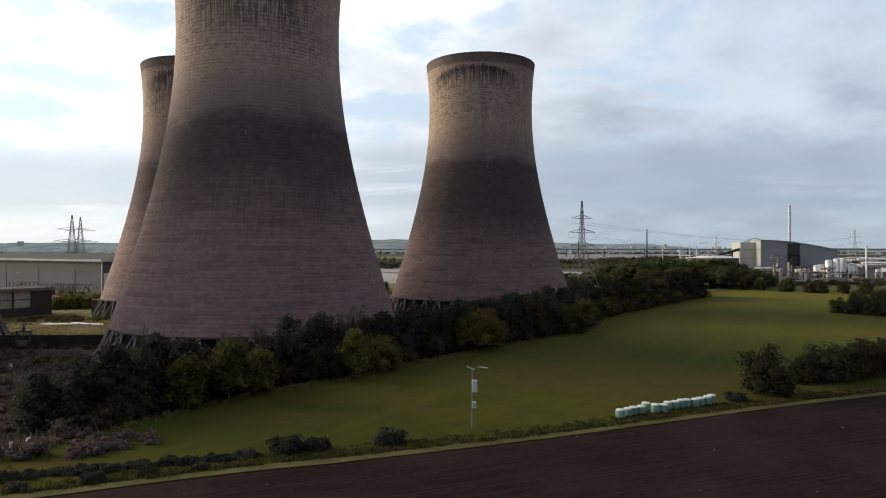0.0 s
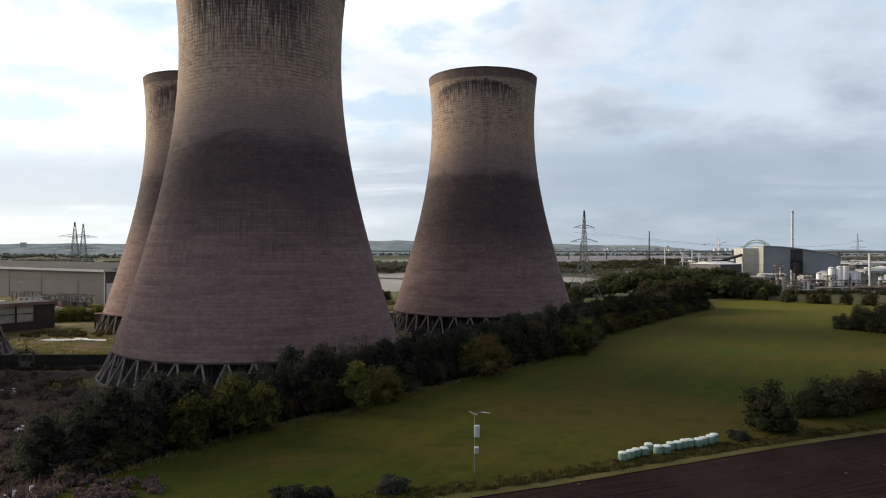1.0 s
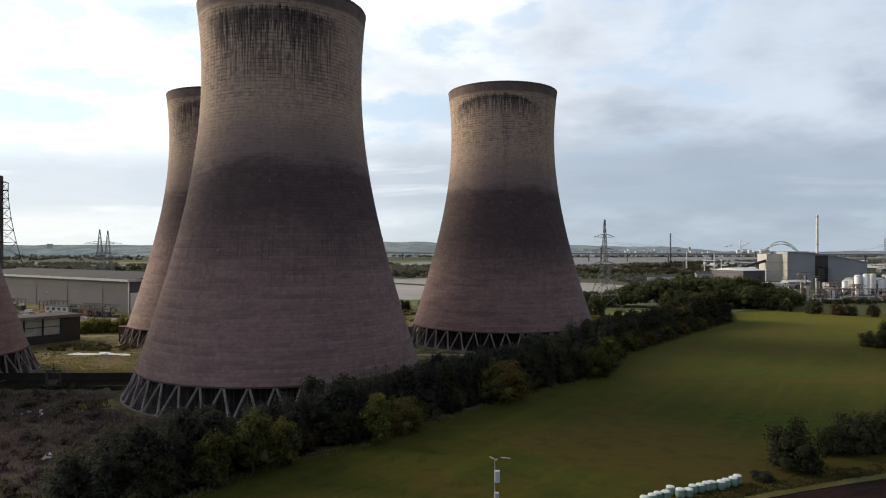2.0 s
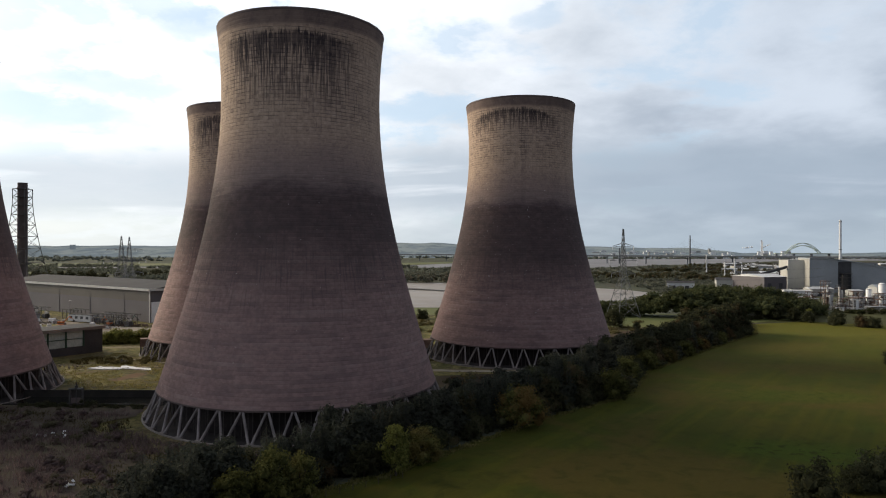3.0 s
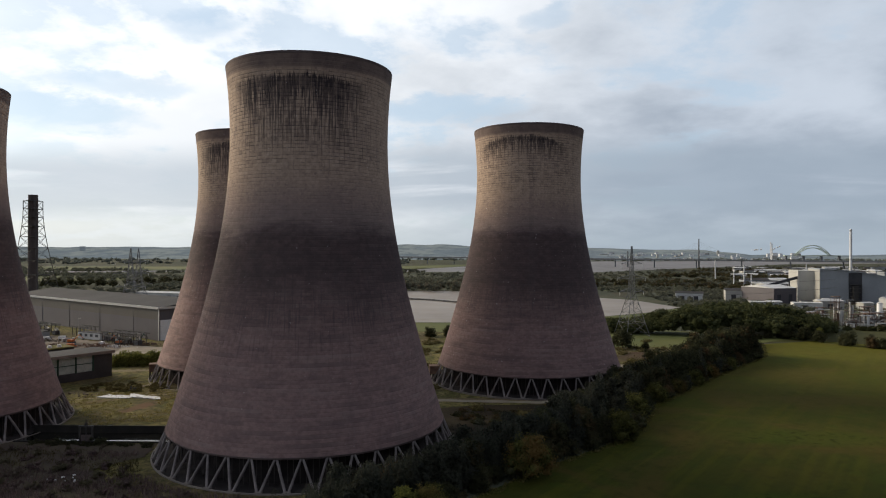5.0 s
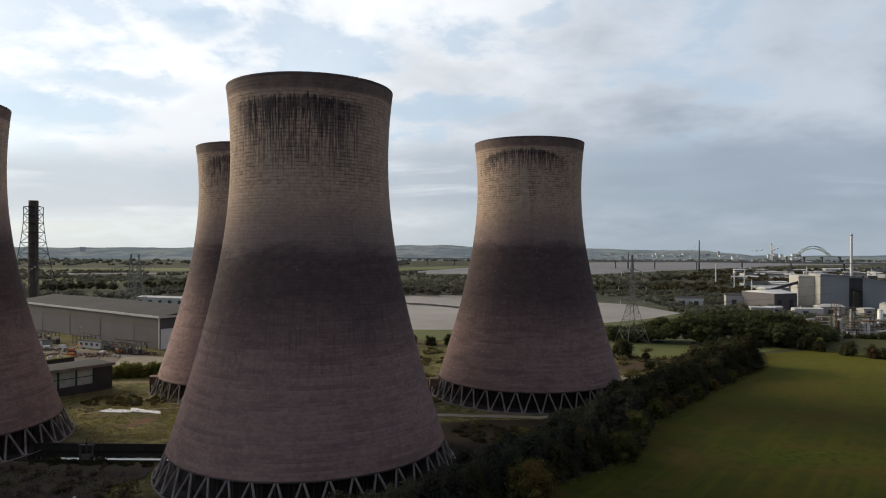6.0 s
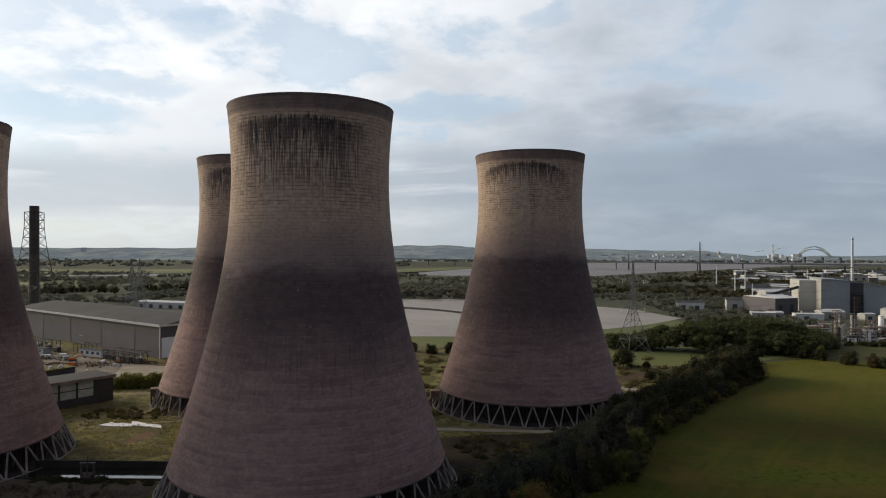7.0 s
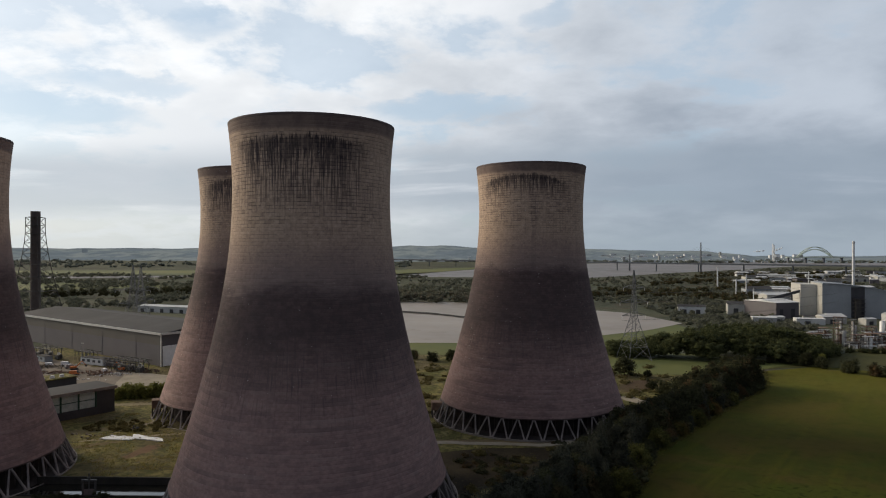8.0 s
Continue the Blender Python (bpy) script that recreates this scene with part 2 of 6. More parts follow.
def foliage(name, dark, light, autumn=None):
    m, nt, b = material(name, 0.92, 0, 0.05)
    g = nt.nodes.new("ShaderNodeNewGeometry")
    rnd = nt.nodes.new("ShaderNodeObjectInfo").outputs["Random"]
    f = mth(nt, "ADD", mth(nt, "MULTIPLY", g.outputs["Random Per Island"], 0.6), mth(nt, "MULTIPLY", nois(nt, g.outputs["Position"], 0.35, 3), 0.5))
    col = mixc(nt, remap(nt, f, 0.15, 0.95), dark, light)
    if autumn:
        col = mixc(nt, mth(nt, "MULTIPLY", remap(nt, rnd, 0.45, 1.0), remap(nt, nois(nt, g.outputs["Position"], 0.22, 3), 0.42, 0.62)), col, autumn)
    col = mixc(nt, 1.0, col, xyz(nt, *(remap(nt, mth(nt, "FRACT", mth(nt, "MULTIPLY", rnd, 7.13)), 0, 1, 0.7, 1.25, False),) * 3), "MULTIPLY")
    nt.links.new(col, b.inputs["Base Color"])
    thin = nd(nt, "ShaderNodeBsdfTranslucent", Color=col)
    mix = nd(nt, "ShaderNodeMixShader", Fac=0.32)
    nt.links.new(b.outputs[0], mix.inputs[1])
    nt.links.new(thin.outputs[0], mix.inputs[2])
    nt.links.new(mix.outputs[0], nt.nodes["Material Output"].inputs["Surface"])
    return m


def grass_sheen(b, weight):
    """The soft shine of blades against the light."""
    b.inputs["Sheen Weight"].default_value = weight
    b.inputs["Sheen Roughness"].default_value = 0.25
    b.inputs["Sheen Tint"].default_value = (0.80, 0.75, 0.13, 1)


def field_grass():
    """Mown pasture: green and brown sweeps, faint mowing lines and a scatter of dark mossy tufts."""
    m, nt, b = material("field_grass", 0.95, 0, 0.03)
    p = nt.nodes.new("ShaderNodeNewGeometry").outputs["Position"]
    x, y, z = sep(nt, p)
    big, mid, fine = nois(nt, p, 0.012, 4, 0.55, 0.4), nois(nt, p, 0.07, 5, 0.6, 0.5), nois(nt, p, 2.2, 5, 0.7)
    along = mth(nt, "ADD", mth(nt, "MULTIPLY", x, 0.842), mth(nt, "MULTIPLY", y, -0.54))
    rows = nois(nt, xyz(nt, mth(nt, "MULTIPLY", along, 0.30), mth(nt, "MULTIPLY", y, 0.010), 0.0), 1.0, 3)
    col = mixc(nt, remap(nt, big, 0.36, 0.64), (0.036, 0.043, 0.008), (0.055, 0.050, 0.011))
    col = mixc(nt, remap(nt, mid, 0.42, 0.62, 0, 0.7), col, (0.029, 0.043, 0.008))
    col = mixc(nt, remap(nt, rows, 0.45, 0.65, 0, 0.35), col, (0.080, 0.074, 0.008))
    patchy = nois(nt, mixc(nt, 1.0, p, (31.0, 17.0, 0.0), "ADD"), 0.022, 4, 0.6, 0.6)
    col = mixc(nt, remap(nt, patchy, 0.48, 0.62, 0, 0.8), col, (0.064, 0.046, 0.014))
    col = mixc(nt, remap(nt, patchy, 0.42, 0.32, 0, 0.9), col, (0.036, 0.060, 0.009))
    # far end lighter and yellower: the brighter light there put into the colour
    col = mixc(nt, mth(nt, "MULTIPLY", remap(nt, mth(nt, "ADD", y, mth(nt, "MULTIPLY", big, 160.0)), 320, 470), 0.55), col, (0.088, 0.083, 0.018))
    tuft = nois(nt, p, 0.22, 5, 0.7, 0.6)
    col = mixc(nt, remap(nt, tuft, 0.50, 0.64, 0, 0.5), col, (0.024, 0.029, 0.007))
    # mossy tufts in two loose drifts: centre, half length, half width
    for cx, cy, a, w in ((66, 150, 16, 7), (92, 205, 26, 9)):
        dx, dy = mth(nt, "DIVIDE", mth(nt, "SUBTRACT", x, cx), a), mth(nt, "DIVIDE", mth(nt, "SUBTRACT", y, cy), w)
        near = remap(nt, mth(nt, "ADD", mth(nt, "MULTIPLY", dx, dx), mth(nt, "MULTIPLY", dy, dy)), 1.6, 0.2)
        col = mixc(nt, mth(nt, "MULTIPLY", near, 0.5), col, (0.036, 0.062, 0.007))
        col = mixc(nt, mth(nt, "MULTIPLY", near, remap(nt, nois(nt, p, 0.45, 4, 0.6, 0.4), 0.55, 0.62)), col, (0.016, 0.028, 0.005))
    col = mixc(nt, remap(nt, fine, 0.45, 0.70, 0, 0.35), col, (0.032, 0.036, 0.005))
    nt.links.new(col, b.inputs["Base Color"])
    bumped(nt, b, fine, 0.6, 0.10)
    grass_sheen(b, 0.16)
    return m


def waste_grass():
    """Rank grass with straw, moss and bare brown patches."""
    m, nt, b = material("rough_grass", 0.95, 0, 0.1)
    p = nt.nodes.new("ShaderNodeNewGeometry").outputs["Position"]
    big, mid, small, fine = nois(nt, p, 0.022, 4, 0.6, 0.6), nois(nt, p, 0.10, 5, 0.65, 0.5), nois(nt, p, 0.42, 5, 0.7), nois(nt, p, 2.4, 5, 0.7)
    col = mixc(nt, remap(nt, mid, 0.40, 0.62), (0.095, 0.095, 0.028), (0.22, 0.185, 0.068))
    col = mixc(nt, remap(nt, big, 0.46, 0.60, 0, 0.75), col, (0.105, 0.078, 0.045))
    col = mixc(nt, remap(nt, small, 0.46, 0.60, 0, 0.85), col, (0.046, 0.046, 0.016))
    clump = nois(nt, p, 0.16, 6, 0.75, 0.8)
    col = mixc(nt, remap(nt, clump, 0.54, 0.64, 0, 0.8), col, (0.062, 0.048, 0.026))
    col = mixc(nt, remap(nt, clump, 0.42, 0.34, 0, 0.6), col, (0.26, 0.225, 0.10))
    col = mixc(nt, remap(nt, mth(nt, "ADD", mth(nt, "MULTIPLY", mid, 0.6), mth(nt, "MULTIPLY", small, 0.4)), 0.56, 0.64, 0, 0.6), col, (0.17, 0.14, 0.09))
    # worn and turned patches: centre, half length, half width, heading, colour
    x, y, z = sep(nt, p)
    for cx, cy, a, w, head, tint in ((-131, 245, 9, 3.2, 78, (0.15, 0.085, 0.055)), (-146, 262, 20, 1.6, 22, (0.30, 0.25, 0.17)), (-155, 250, 12, 2.4, 35, (0.13, 0.095, 0.05)),
                                     (-150, 281, 14, 1.8, 64, (0.32, 0.27, 0.20)), (-168, 270, 16, 4.0, 30, (0.10, 0.082, 0.045)), (-120, 226, 20, 2.2, 4, (0.075, 0.062, 0.03)),
                                     (-112, 250, 9, 3.0, 60, (0.14, 0.10, 0.055)), (-175, 318, 16, 3.0, 12, (0.24, 0.20, 0.13)), (0, 268, 40, 2.5, 4, (0.16, 0.12, 0.07)), (80, 380, 20, 9, 60, (0.075, 0.048, 0.034))):
        c, s = math.cos(radians(head)), math.sin(radians(head))
        dx, dy = mth(nt, "SUBTRACT", x, cx), mth(nt, "SUBTRACT", y, cy)
        u = mth(nt, "DIVIDE", mth(nt, "ADD", mth(nt, "MULTIPLY", dx, c), mth(nt, "MULTIPLY", dy, s)), a)
        v = mth(nt, "DIVIDE", mth(nt, "SUBTRACT", mth(nt, "MULTIPLY", dy, c), mth(nt, "MULTIPLY", dx, s)), w)
        d = mth(nt, "ADD", mth(nt, "SQRT", mth(nt, "ADD", mth(nt, "MULTIPLY", u, u), mth(nt, "MULTIPLY", v, v))), mth(nt, "MULTIPLY", mth(nt, "SUBTRACT", small, 0.5), 2.6))
        col = mixc(nt, remap(nt, d, 1.15, 0.75, 0, 0.85), col, tint)
    col = mixc(nt, remap(nt, fine, 0.48, 0.72, 0, 0.5), col, (0.036, 0.034, 0.011))
    nt.links.new(col, b.inputs["Base Color"])
    bumped(nt, b, mth(nt, "ADD", mth(nt, "MULTIPLY", fine, 0.4), small), 0.9, 0.35)
    return m


def ploughed():
    """Dark turned soil with furrows and pale clods."""
    m, nt, b = material("ploughed_soil", 0.97, 0, 0.04)
    p = nt.nodes.new("ShaderNodeNewGeometry").outputs["Position"]
    x, y, z = sep(nt, p)
    across = mth(nt, "ADD", mth(nt, "MULTIPLY", x, -0.37), mth(nt, "MULTIPLY", y, 0.93))
    along = mth(nt, "ADD", mth(nt, "MULTIPLY", x, 0.93), mth(nt, "MULTIPLY", y, 0.37))
    row = nois(nt, xyz(nt, mth(nt, "MULTIPLY", across, 1.6), mth(nt, "MULTIPLY", along, 0.05), 0.0), 1.0, 3, 0.6)
    big, clod = nois(nt, p, 0.06, 4, 0.6), nois(nt, p, 2.2, 5, 0.7)
    col = mixc(nt, remap(nt, big, 0.38, 0.62), (0.0155, 0.009, 0.0084), (0.026, 0.0152, 0.0138))
    col = mixc(nt, remap(nt, row, 0.48, 0.62, 0, 0.55), col, (0.033, 0.020, 0.0178))
    col = mixc(nt, remap(nt, clod, 0.50, 0.72, 0, 0.6), col, (0.046, 0.028, 0.024))
    col = mixc(nt, remap(nt, nois(nt, p, 0.9, 2, 0.5), 0.765, 0.785), col, (0.20, 0.17, 0.15))
    nt.links.new(col, b.inputs["Base Color"])
    bumped(nt, b, mth(nt, "ADD", row, mth(nt, "MULTIPLY", clod, 0.5)), 0.9, 0.25)
    return m


def heath():
    """Flat country: heath, rough pasture and brown scrub in uneven patches."""
    m, nt, b = material("scrub_land", 0.95, 0, 0.05)
    p = nt.nodes.new("ShaderNodeNewGeometry").outputs["Position"]
    a, c, d, e = nois(nt, p, 0.0035, 4, 0.6, 0.5), nois(nt, p, 0.013, 5, 0.65, 0.5), nois(nt, p, 0.07, 5, 0.7), nois(nt, p, 0.35, 4, 0.7)
    # tones lifted and greyed to take in some distance haze
    col = mixc(nt, remap(nt, a, 0.42, 0.58), (0.074, 0.082, 0.058), (0.105, 0.107, 0.072))
    col = mixc(nt, remap(nt, c, 0.50, 0.62, 0, 0.8), col, (0.085, 0.070, 0.052))
    col = mixc(nt, remap(nt, c, 0.42, 0.32, 0, 0.8), col, (0.110, 0.112, 0.056))
    col = mixc(nt, remap(nt, d, 0.50, 0.64, 0, 0.75), col, (0.052, 0.058, 0.038))
    col = mixc(nt, remap(nt, e, 0.52, 0.68, 0, 0.5), col, (0.044, 0.050, 0.030))
    nt.links.new(col, b.inputs["Base Color"])
    bumped(nt, b, d, 1.0, 1.5)
    return m


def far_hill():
    """A distant backdrop: woods and fields, haze painted in as bluish colour and emitted air light."""
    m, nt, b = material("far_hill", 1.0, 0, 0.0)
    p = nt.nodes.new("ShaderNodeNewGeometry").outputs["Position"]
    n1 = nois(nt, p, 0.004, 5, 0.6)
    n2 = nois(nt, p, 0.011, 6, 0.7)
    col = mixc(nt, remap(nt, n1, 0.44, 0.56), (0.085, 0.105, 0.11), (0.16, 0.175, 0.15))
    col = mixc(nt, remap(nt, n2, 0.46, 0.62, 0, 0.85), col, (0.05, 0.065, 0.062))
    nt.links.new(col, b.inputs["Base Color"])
    # faint glow stands for the air light in front of the hills
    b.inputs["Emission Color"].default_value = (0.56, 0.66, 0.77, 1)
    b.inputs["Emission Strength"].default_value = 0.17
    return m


MAT = {
    "tower": tower_concrete("tower_concrete", -0.06, 0.86, 107.4, 1.2, 10.5, 65.0, 44, 12.0),
    "tower_b": tower_concrete("tower_concrete_b", -0.12, 0.88, 108.4, 4.0, 4.6, 67.5, 36, 47.0),
    "tower_c": tower_concrete("tower_concrete_c", 0.05, 0.86, 108.2, 4.0, 8.0, 68.0, 46, 73.0),
    "tower_d": tower_concrete("tower_concrete_d", 0.30, 0.86, 108.0, 3.0, 6.0, 69.0, 44, 96.0),
    "concrete": surface("grey_concrete", (0.17, 0.145, 0.13), (0.27, 0.24, 0.215), 0.9, 0.15, 1.5, bump=0.02, wear=(0.09, 0.075, 0.07)),
    "leg": surface("leg_concrete", (0.155, 0.135, 0.130), (0.26, 0.23, 0.22), 0.85, 0.3, 2.0, wear=(0.09, 0.08, 0.075)),
    "rim": surface("rim_concrete", (0.095, 0.072, 0.069), (0.150, 0.115, 0.108), 0.9, 0.2, 1.2, wear=(0.06, 0.048, 0.045)),
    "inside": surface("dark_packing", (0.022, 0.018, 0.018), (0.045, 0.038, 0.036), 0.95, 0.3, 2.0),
    "slat": surface("slat_timber", (0.05, 0.043, 0.04), (0.10, 0.088, 0.082), 0.9, 0.3, 2.0),
    "field": field_grass(),
    "rough_grass": waste_grass(),
    "land": heath(),
    "plough": ploughed(),
    "verge": surface("verge_grass", (0.060, 0.058, 0.016), (0.12, 0.105, 0.040), 0.95, 0.15, 1.6, spec=0.1, bump=0.1, wear=(0.06, 0.048, 0.022), world_space=True),
    "dirt": surface("bare_dirt", (0.10, 0.08, 0.060), (0.19, 0.155, 0.12), 0.95, 0.06, 0.8, wear=(0.07, 0.07, 0.03), bump=0.05, world_space=True),
    "track": surface("pale_track", (0.20, 0.17, 0.125), (0.30, 0.26, 0.20), 0.95, 0.1, 0.9, wear=(0.12, 0.11, 0.06), world_space=True),
    "scrub_soil": surface("bramble_soil", (0.062, 0.047, 0.043), (0.092, 0.080, 0.050), 0.95, 0.06, 1.1, spec=0.05, bump=0.25, wear=(0.060, 0.062, 0.026), world_space=True),
    "dark_scrub": surface("dark_scrub_ground", (0.024, 0.020, 0.015), (0.052, 0.042, 0.026), 0.95, 0.08, 1.2, spec=0.05, bump=0.2, wear=(0.085, 0.07, 0.04), world_space=True),
    "sediment": surface("lagoon_sediment", (0.235, 0.208, 0.180), (0.31, 0.277, 0.243), 0.6, 0.01, 0.05, wear=(0.21, 0.18, 0.15), world_space=True),
    "water": surface("river_water", (0.135, 0.122, 0.115), (0.19, 0.172, 0.16), 0.5, 0.004, 0.02, spec=0.15, wear=(0.24, 0.215, 0.195), world_space=True),
    "mud": surface("wet_dark_mud", (0.016, 0.014, 0.012), (0.034, 0.030, 0.025), 0.9, 0.2, 1.2, wear=(0.04, 0.042, 0.02), bump=0.05, world_space=True),
    "pylon": surface("weathered_pylon_steel", (0.15, 0.155, 0.16), (0.22, 0.225, 0.225), 0.6, 0.5, 4.0, metal=0.2),
    "stack": surface("pale_grey_stack", (0.58, 0.59, 0.60), (0.68, 0.69, 0.70), 0.6, 0.1, 1.0),
    "pool": surface("dark_pool_water", (0.012, 0.012, 0.010), (0.02, 0.02, 0.016), 0.06, 0.1, 0.5, spec=1.0, world_space=True),
    "marsh": surface("salt_marsh", (0.072, 0.090, 0.022), (0.125, 0.128, 0.036), 0.95, 0.004, 0.03, world_space=True),
    "pasture": surface("rough_pasture", (0.050, 0.054, 0.018), (0.085, 0.080, 0.030), 0.95, 0.03, 0.5, spec=0.1, wear=(0.07, 0.05, 0.028), bump=0.1, world_space=True),
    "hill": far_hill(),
    "leaf_front": foliage("olive_leaves", (0.050, 0.056, 0.020), (0.145, 0.140, 0.044), (0.165, 0.105, 0.038)),
    "leaf_wood": foliage("mixed_wood_leaves", (0.044, 0.053, 0.027), (0.098, 0.106, 0.044), (0.105, 0.084, 0.040)),
    # haze over the far shore is in this pale grey-green
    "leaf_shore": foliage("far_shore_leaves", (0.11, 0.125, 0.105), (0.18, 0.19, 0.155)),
    "bark": surface("bark", (0.05, 0.04, 0.03), (0.10, 0.08, 0.06), 0.95, 0.5, 4.0),
    "leaf_dark": foliage("conifer_needles", (0.043, 0.047, 0.039), (0.080, 0.084, 0.058)),
    "leaf_mid": foliage("broad_leaves", (0.040, 0.044, 0.026), (0.080, 0.081, 0.040), (0.105, 0.070, 0.036)),
    "leaf_yellow": foliage("turning_leaves", (0.085, 0.095, 0.028), (0.21, 0.21, 0.058)),
    # paler and greyer than near foliage, with distance haze put into the colour
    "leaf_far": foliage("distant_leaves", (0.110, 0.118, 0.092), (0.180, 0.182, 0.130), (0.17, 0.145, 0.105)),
    "straw": foliage("straw_grass", (0.16, 0.145, 0.05), (0.33, 0.28, 0.11), (0.16, 0.16, 0.05)),
    "bramble_green": foliage("verge_leaves", (0.070, 0.060, 0.024), (0.15, 0.125, 0.055), (0.09, 0.085, 0.03)),
    "bramble": foliage("bramble_leaves", (0.090, 0.066, 0.064), (0.175, 0.125, 0.118), (0.10, 0.092, 0.054)),
    "grey_clad": surface("grey_cladding", (0.095, 0.084, 0.092), (0.118, 0.106, 0.112), 0.6, 0.05, 0.9, spec=0.4),
    "brown_clad": surface("brown_grey_cladding", (0.10, 0.088, 0.075), (0.125, 0.11, 0.095), 0.6, 0.05, 0.9),
    "grey_roof": surface("grey_roof_sheet", (0.046, 0.045, 0.046), (0.072, 0.070, 0.070), 0.85, 0.03, 0.5, spec=0.12, wear=(0.08, 0.075, 0.07)),
    "pale_trim": surface("pale_trim", (0.50, 0.48, 0.45), (0.60, 0.58, 0.55), 0.6, 0.2, 2.0),
    "white_clad": surface("white_cladding", (0.42, 0.43, 0.43), (0.56, 0.56, 0.55), 0.6, 0.05, 0.8, random_tone=0.25),
    "blue_clad": surface("blue_grey_cladding", (0.24, 0.262, 0.28), (0.31, 0.33, 0.35), 0.55, 0.05, 0.8),
    "dark_clad": surface("dark_cladding", (0.035, 0.036, 0.040), (0.06, 0.06, 0.065), 0.6, 0.1, 1.0),
    "steel": surface("galvanised_steel", (0.22, 0.22, 0.22), (0.33, 0.33, 0.325), 0.55, 0.5, 4.0, metal=0.35),
    "dark_steel": surface("dark_steel", (0.05, 0.048, 0.046), (0.09, 0.083, 0.078), 0.6, 0.5, 3.0, metal=0.3),
    "rust": surface("rusted_steel", (0.10, 0.062, 0.048), (0.18, 0.118, 0.085), 0.85, 0.5, 3.0, random_tone=0.3),
    "chimney": surface("sooty_brick", (0.075, 0.06, 0.056), (0.11, 0.088, 0.08), 0.9, 0.1, 1.0),
    "white": surface("white_paint", (0.70, 0.70, 0.69), (0.80, 0.80, 0.79), 0.5, 0.4, 3.0),
    "wrap": surface("bale_wrap", (0.15, 0.27, 0.20), (0.29, 0.42, 0.33), 0.4, 1.2, 6.0, spec=0.4, random_tone=0.2),
    "wrap_top": surface("bale_wrap_end", (0.58, 0.62, 0.57), (0.70, 0.73, 0.69), 0.4, 1.0, 5.0, spec=0.4),
    "green_steel": surface("green_steel", (0.018, 0.05, 0.035), (0.03, 0.075, 0.05), 0.6, 0.5, 3.0),
    "orange": surface("orange_paint", (0.42, 0.12, 0.03), (0.52, 0.17, 0.05), 0.5, 0.5, 3.0, wear=(0.12, 0.07, 0.05)),
    "beige_clad": surface("beige_cladding", (0.35, 0.345, 0.315), (0.43, 0.42, 0.385), 0.65, 0.06, 0.8, random_tone=0.25),
    "bridge": surface("bridge_concrete", (0.11, 0.12, 0.13), (0.15, 0.16, 0.175), 0.8, 0.02, 0.1),
    "arch": surface("pale_green_paint", (0.50, 0.58, 0.48), (0.60, 0.66, 0.56), 0.6, 0.05, 0.3),
    "glass": surface("dirty_glazing", (0.34, 0.40, 0.375), (0.50, 0.55, 0.52), 0.3, 0.3, 2.0, spec=0.5),
}

# ---- mesh helpers ----


def link_mesh(name, me, mat, parent=None, label="", smooth=False):
    if mat and not me.materials:
        me.materials.append(mat)
    if smooth:
        me.polygons.foreach_set("use_smooth", [True] * len(me.polygons))
    ob = new(name, me)
    ob.parent = parent
    if label:
        ob["label"] = label
    return ob


def part(name, bm, mat, parent=None, label="", smooth=False):
    me = bpy.data.meshes.new(name)
    bm.normal_update()
    bm.to_mesh(me)
    bm.free()
    return link_mesh(name, me, mat, parent, label, smooth)


def raw(name, verts, faces, mat, parent=None, label="", smooth=False):
    me = bpy.data.meshes.new(name)
    me.from_pydata([tuple(v) for v in verts], [], [tuple(f) for f in faces])
    me.update()
    return link_mesh(name, me, mat, parent, label, smooth)


def thing(name, label, category, m=None, group="", kind=""):
    ob = new(name)
    ob.empty_display_size = 0.2
    if m is not None:
        ob.matrix_world = m
    return tagged(ob, label, category, group, kind)


def box(bm, x0, y0, z0, x1, y1, z1, bevel=0.0):
    r = bmesh.ops.create_cube(bm, size=1.0, matrix=Matrix.Translation(((x0 + x1) / 2, (y0 + y1) / 2, (z0 + z1) / 2)) @ Matrix.Diagonal((x1 - x0, y1 - y0, z1 - z0, 1)))
    if bevel:
        edges = list({e for v in r["verts"] for e in v.link_edges})
        bmesh.ops.bevel(bm, geom=edges, offset=bevel, segments=1, affect="EDGES")


def bar(bm, p, q, r0, r1=None, n=6, caps=True):
    """A tapered bar of n sides from p to q."""
    r1 = r0 if r1 is None else r1
    p, q = Vector(p), Vector(q)
    rot = (q - p).to_track_quat("Z", "Y").to_matrix()
    a, b = [], []
    for i in range(n):
        t = 2 * math.pi * (i + 0.5) / n
        d = rot @ Vector((math.cos(t), math.sin(t), 0))
        a.append(bm.verts.new(p + d * r0))
        b.append(bm.verts.new(q + d * r1))
    for i in range(n):
        bm.faces.new((a[i], a[(i + 1) % n], b[(i + 1) % n], b[i]))
    if caps:
        bm.faces.new(a[::-1])
        bm.faces.new(b)


def tube(bm, points, r, n=4):
    """One unbroken tube through points."""
    rings = []
    for i, p in enumerate(points):
        way = (points[min(i + 1, len(points) - 1)] - points[max(i - 1, 0)]).to_track_quat("Z", "Y").to_matrix()
        rings.append([bm.verts.new(p + way @ Vector((r * math.cos(2 * math.pi * k / n), r * math.sin(2 * math.pi * k / n), 0))) for k in range(n)])
    for a, b in zip(rings, rings[1:]):
        for k in range(n):
            bm.faces.new((a[k], a[(k + 1) % n], b[(k + 1) % n], b[k]))


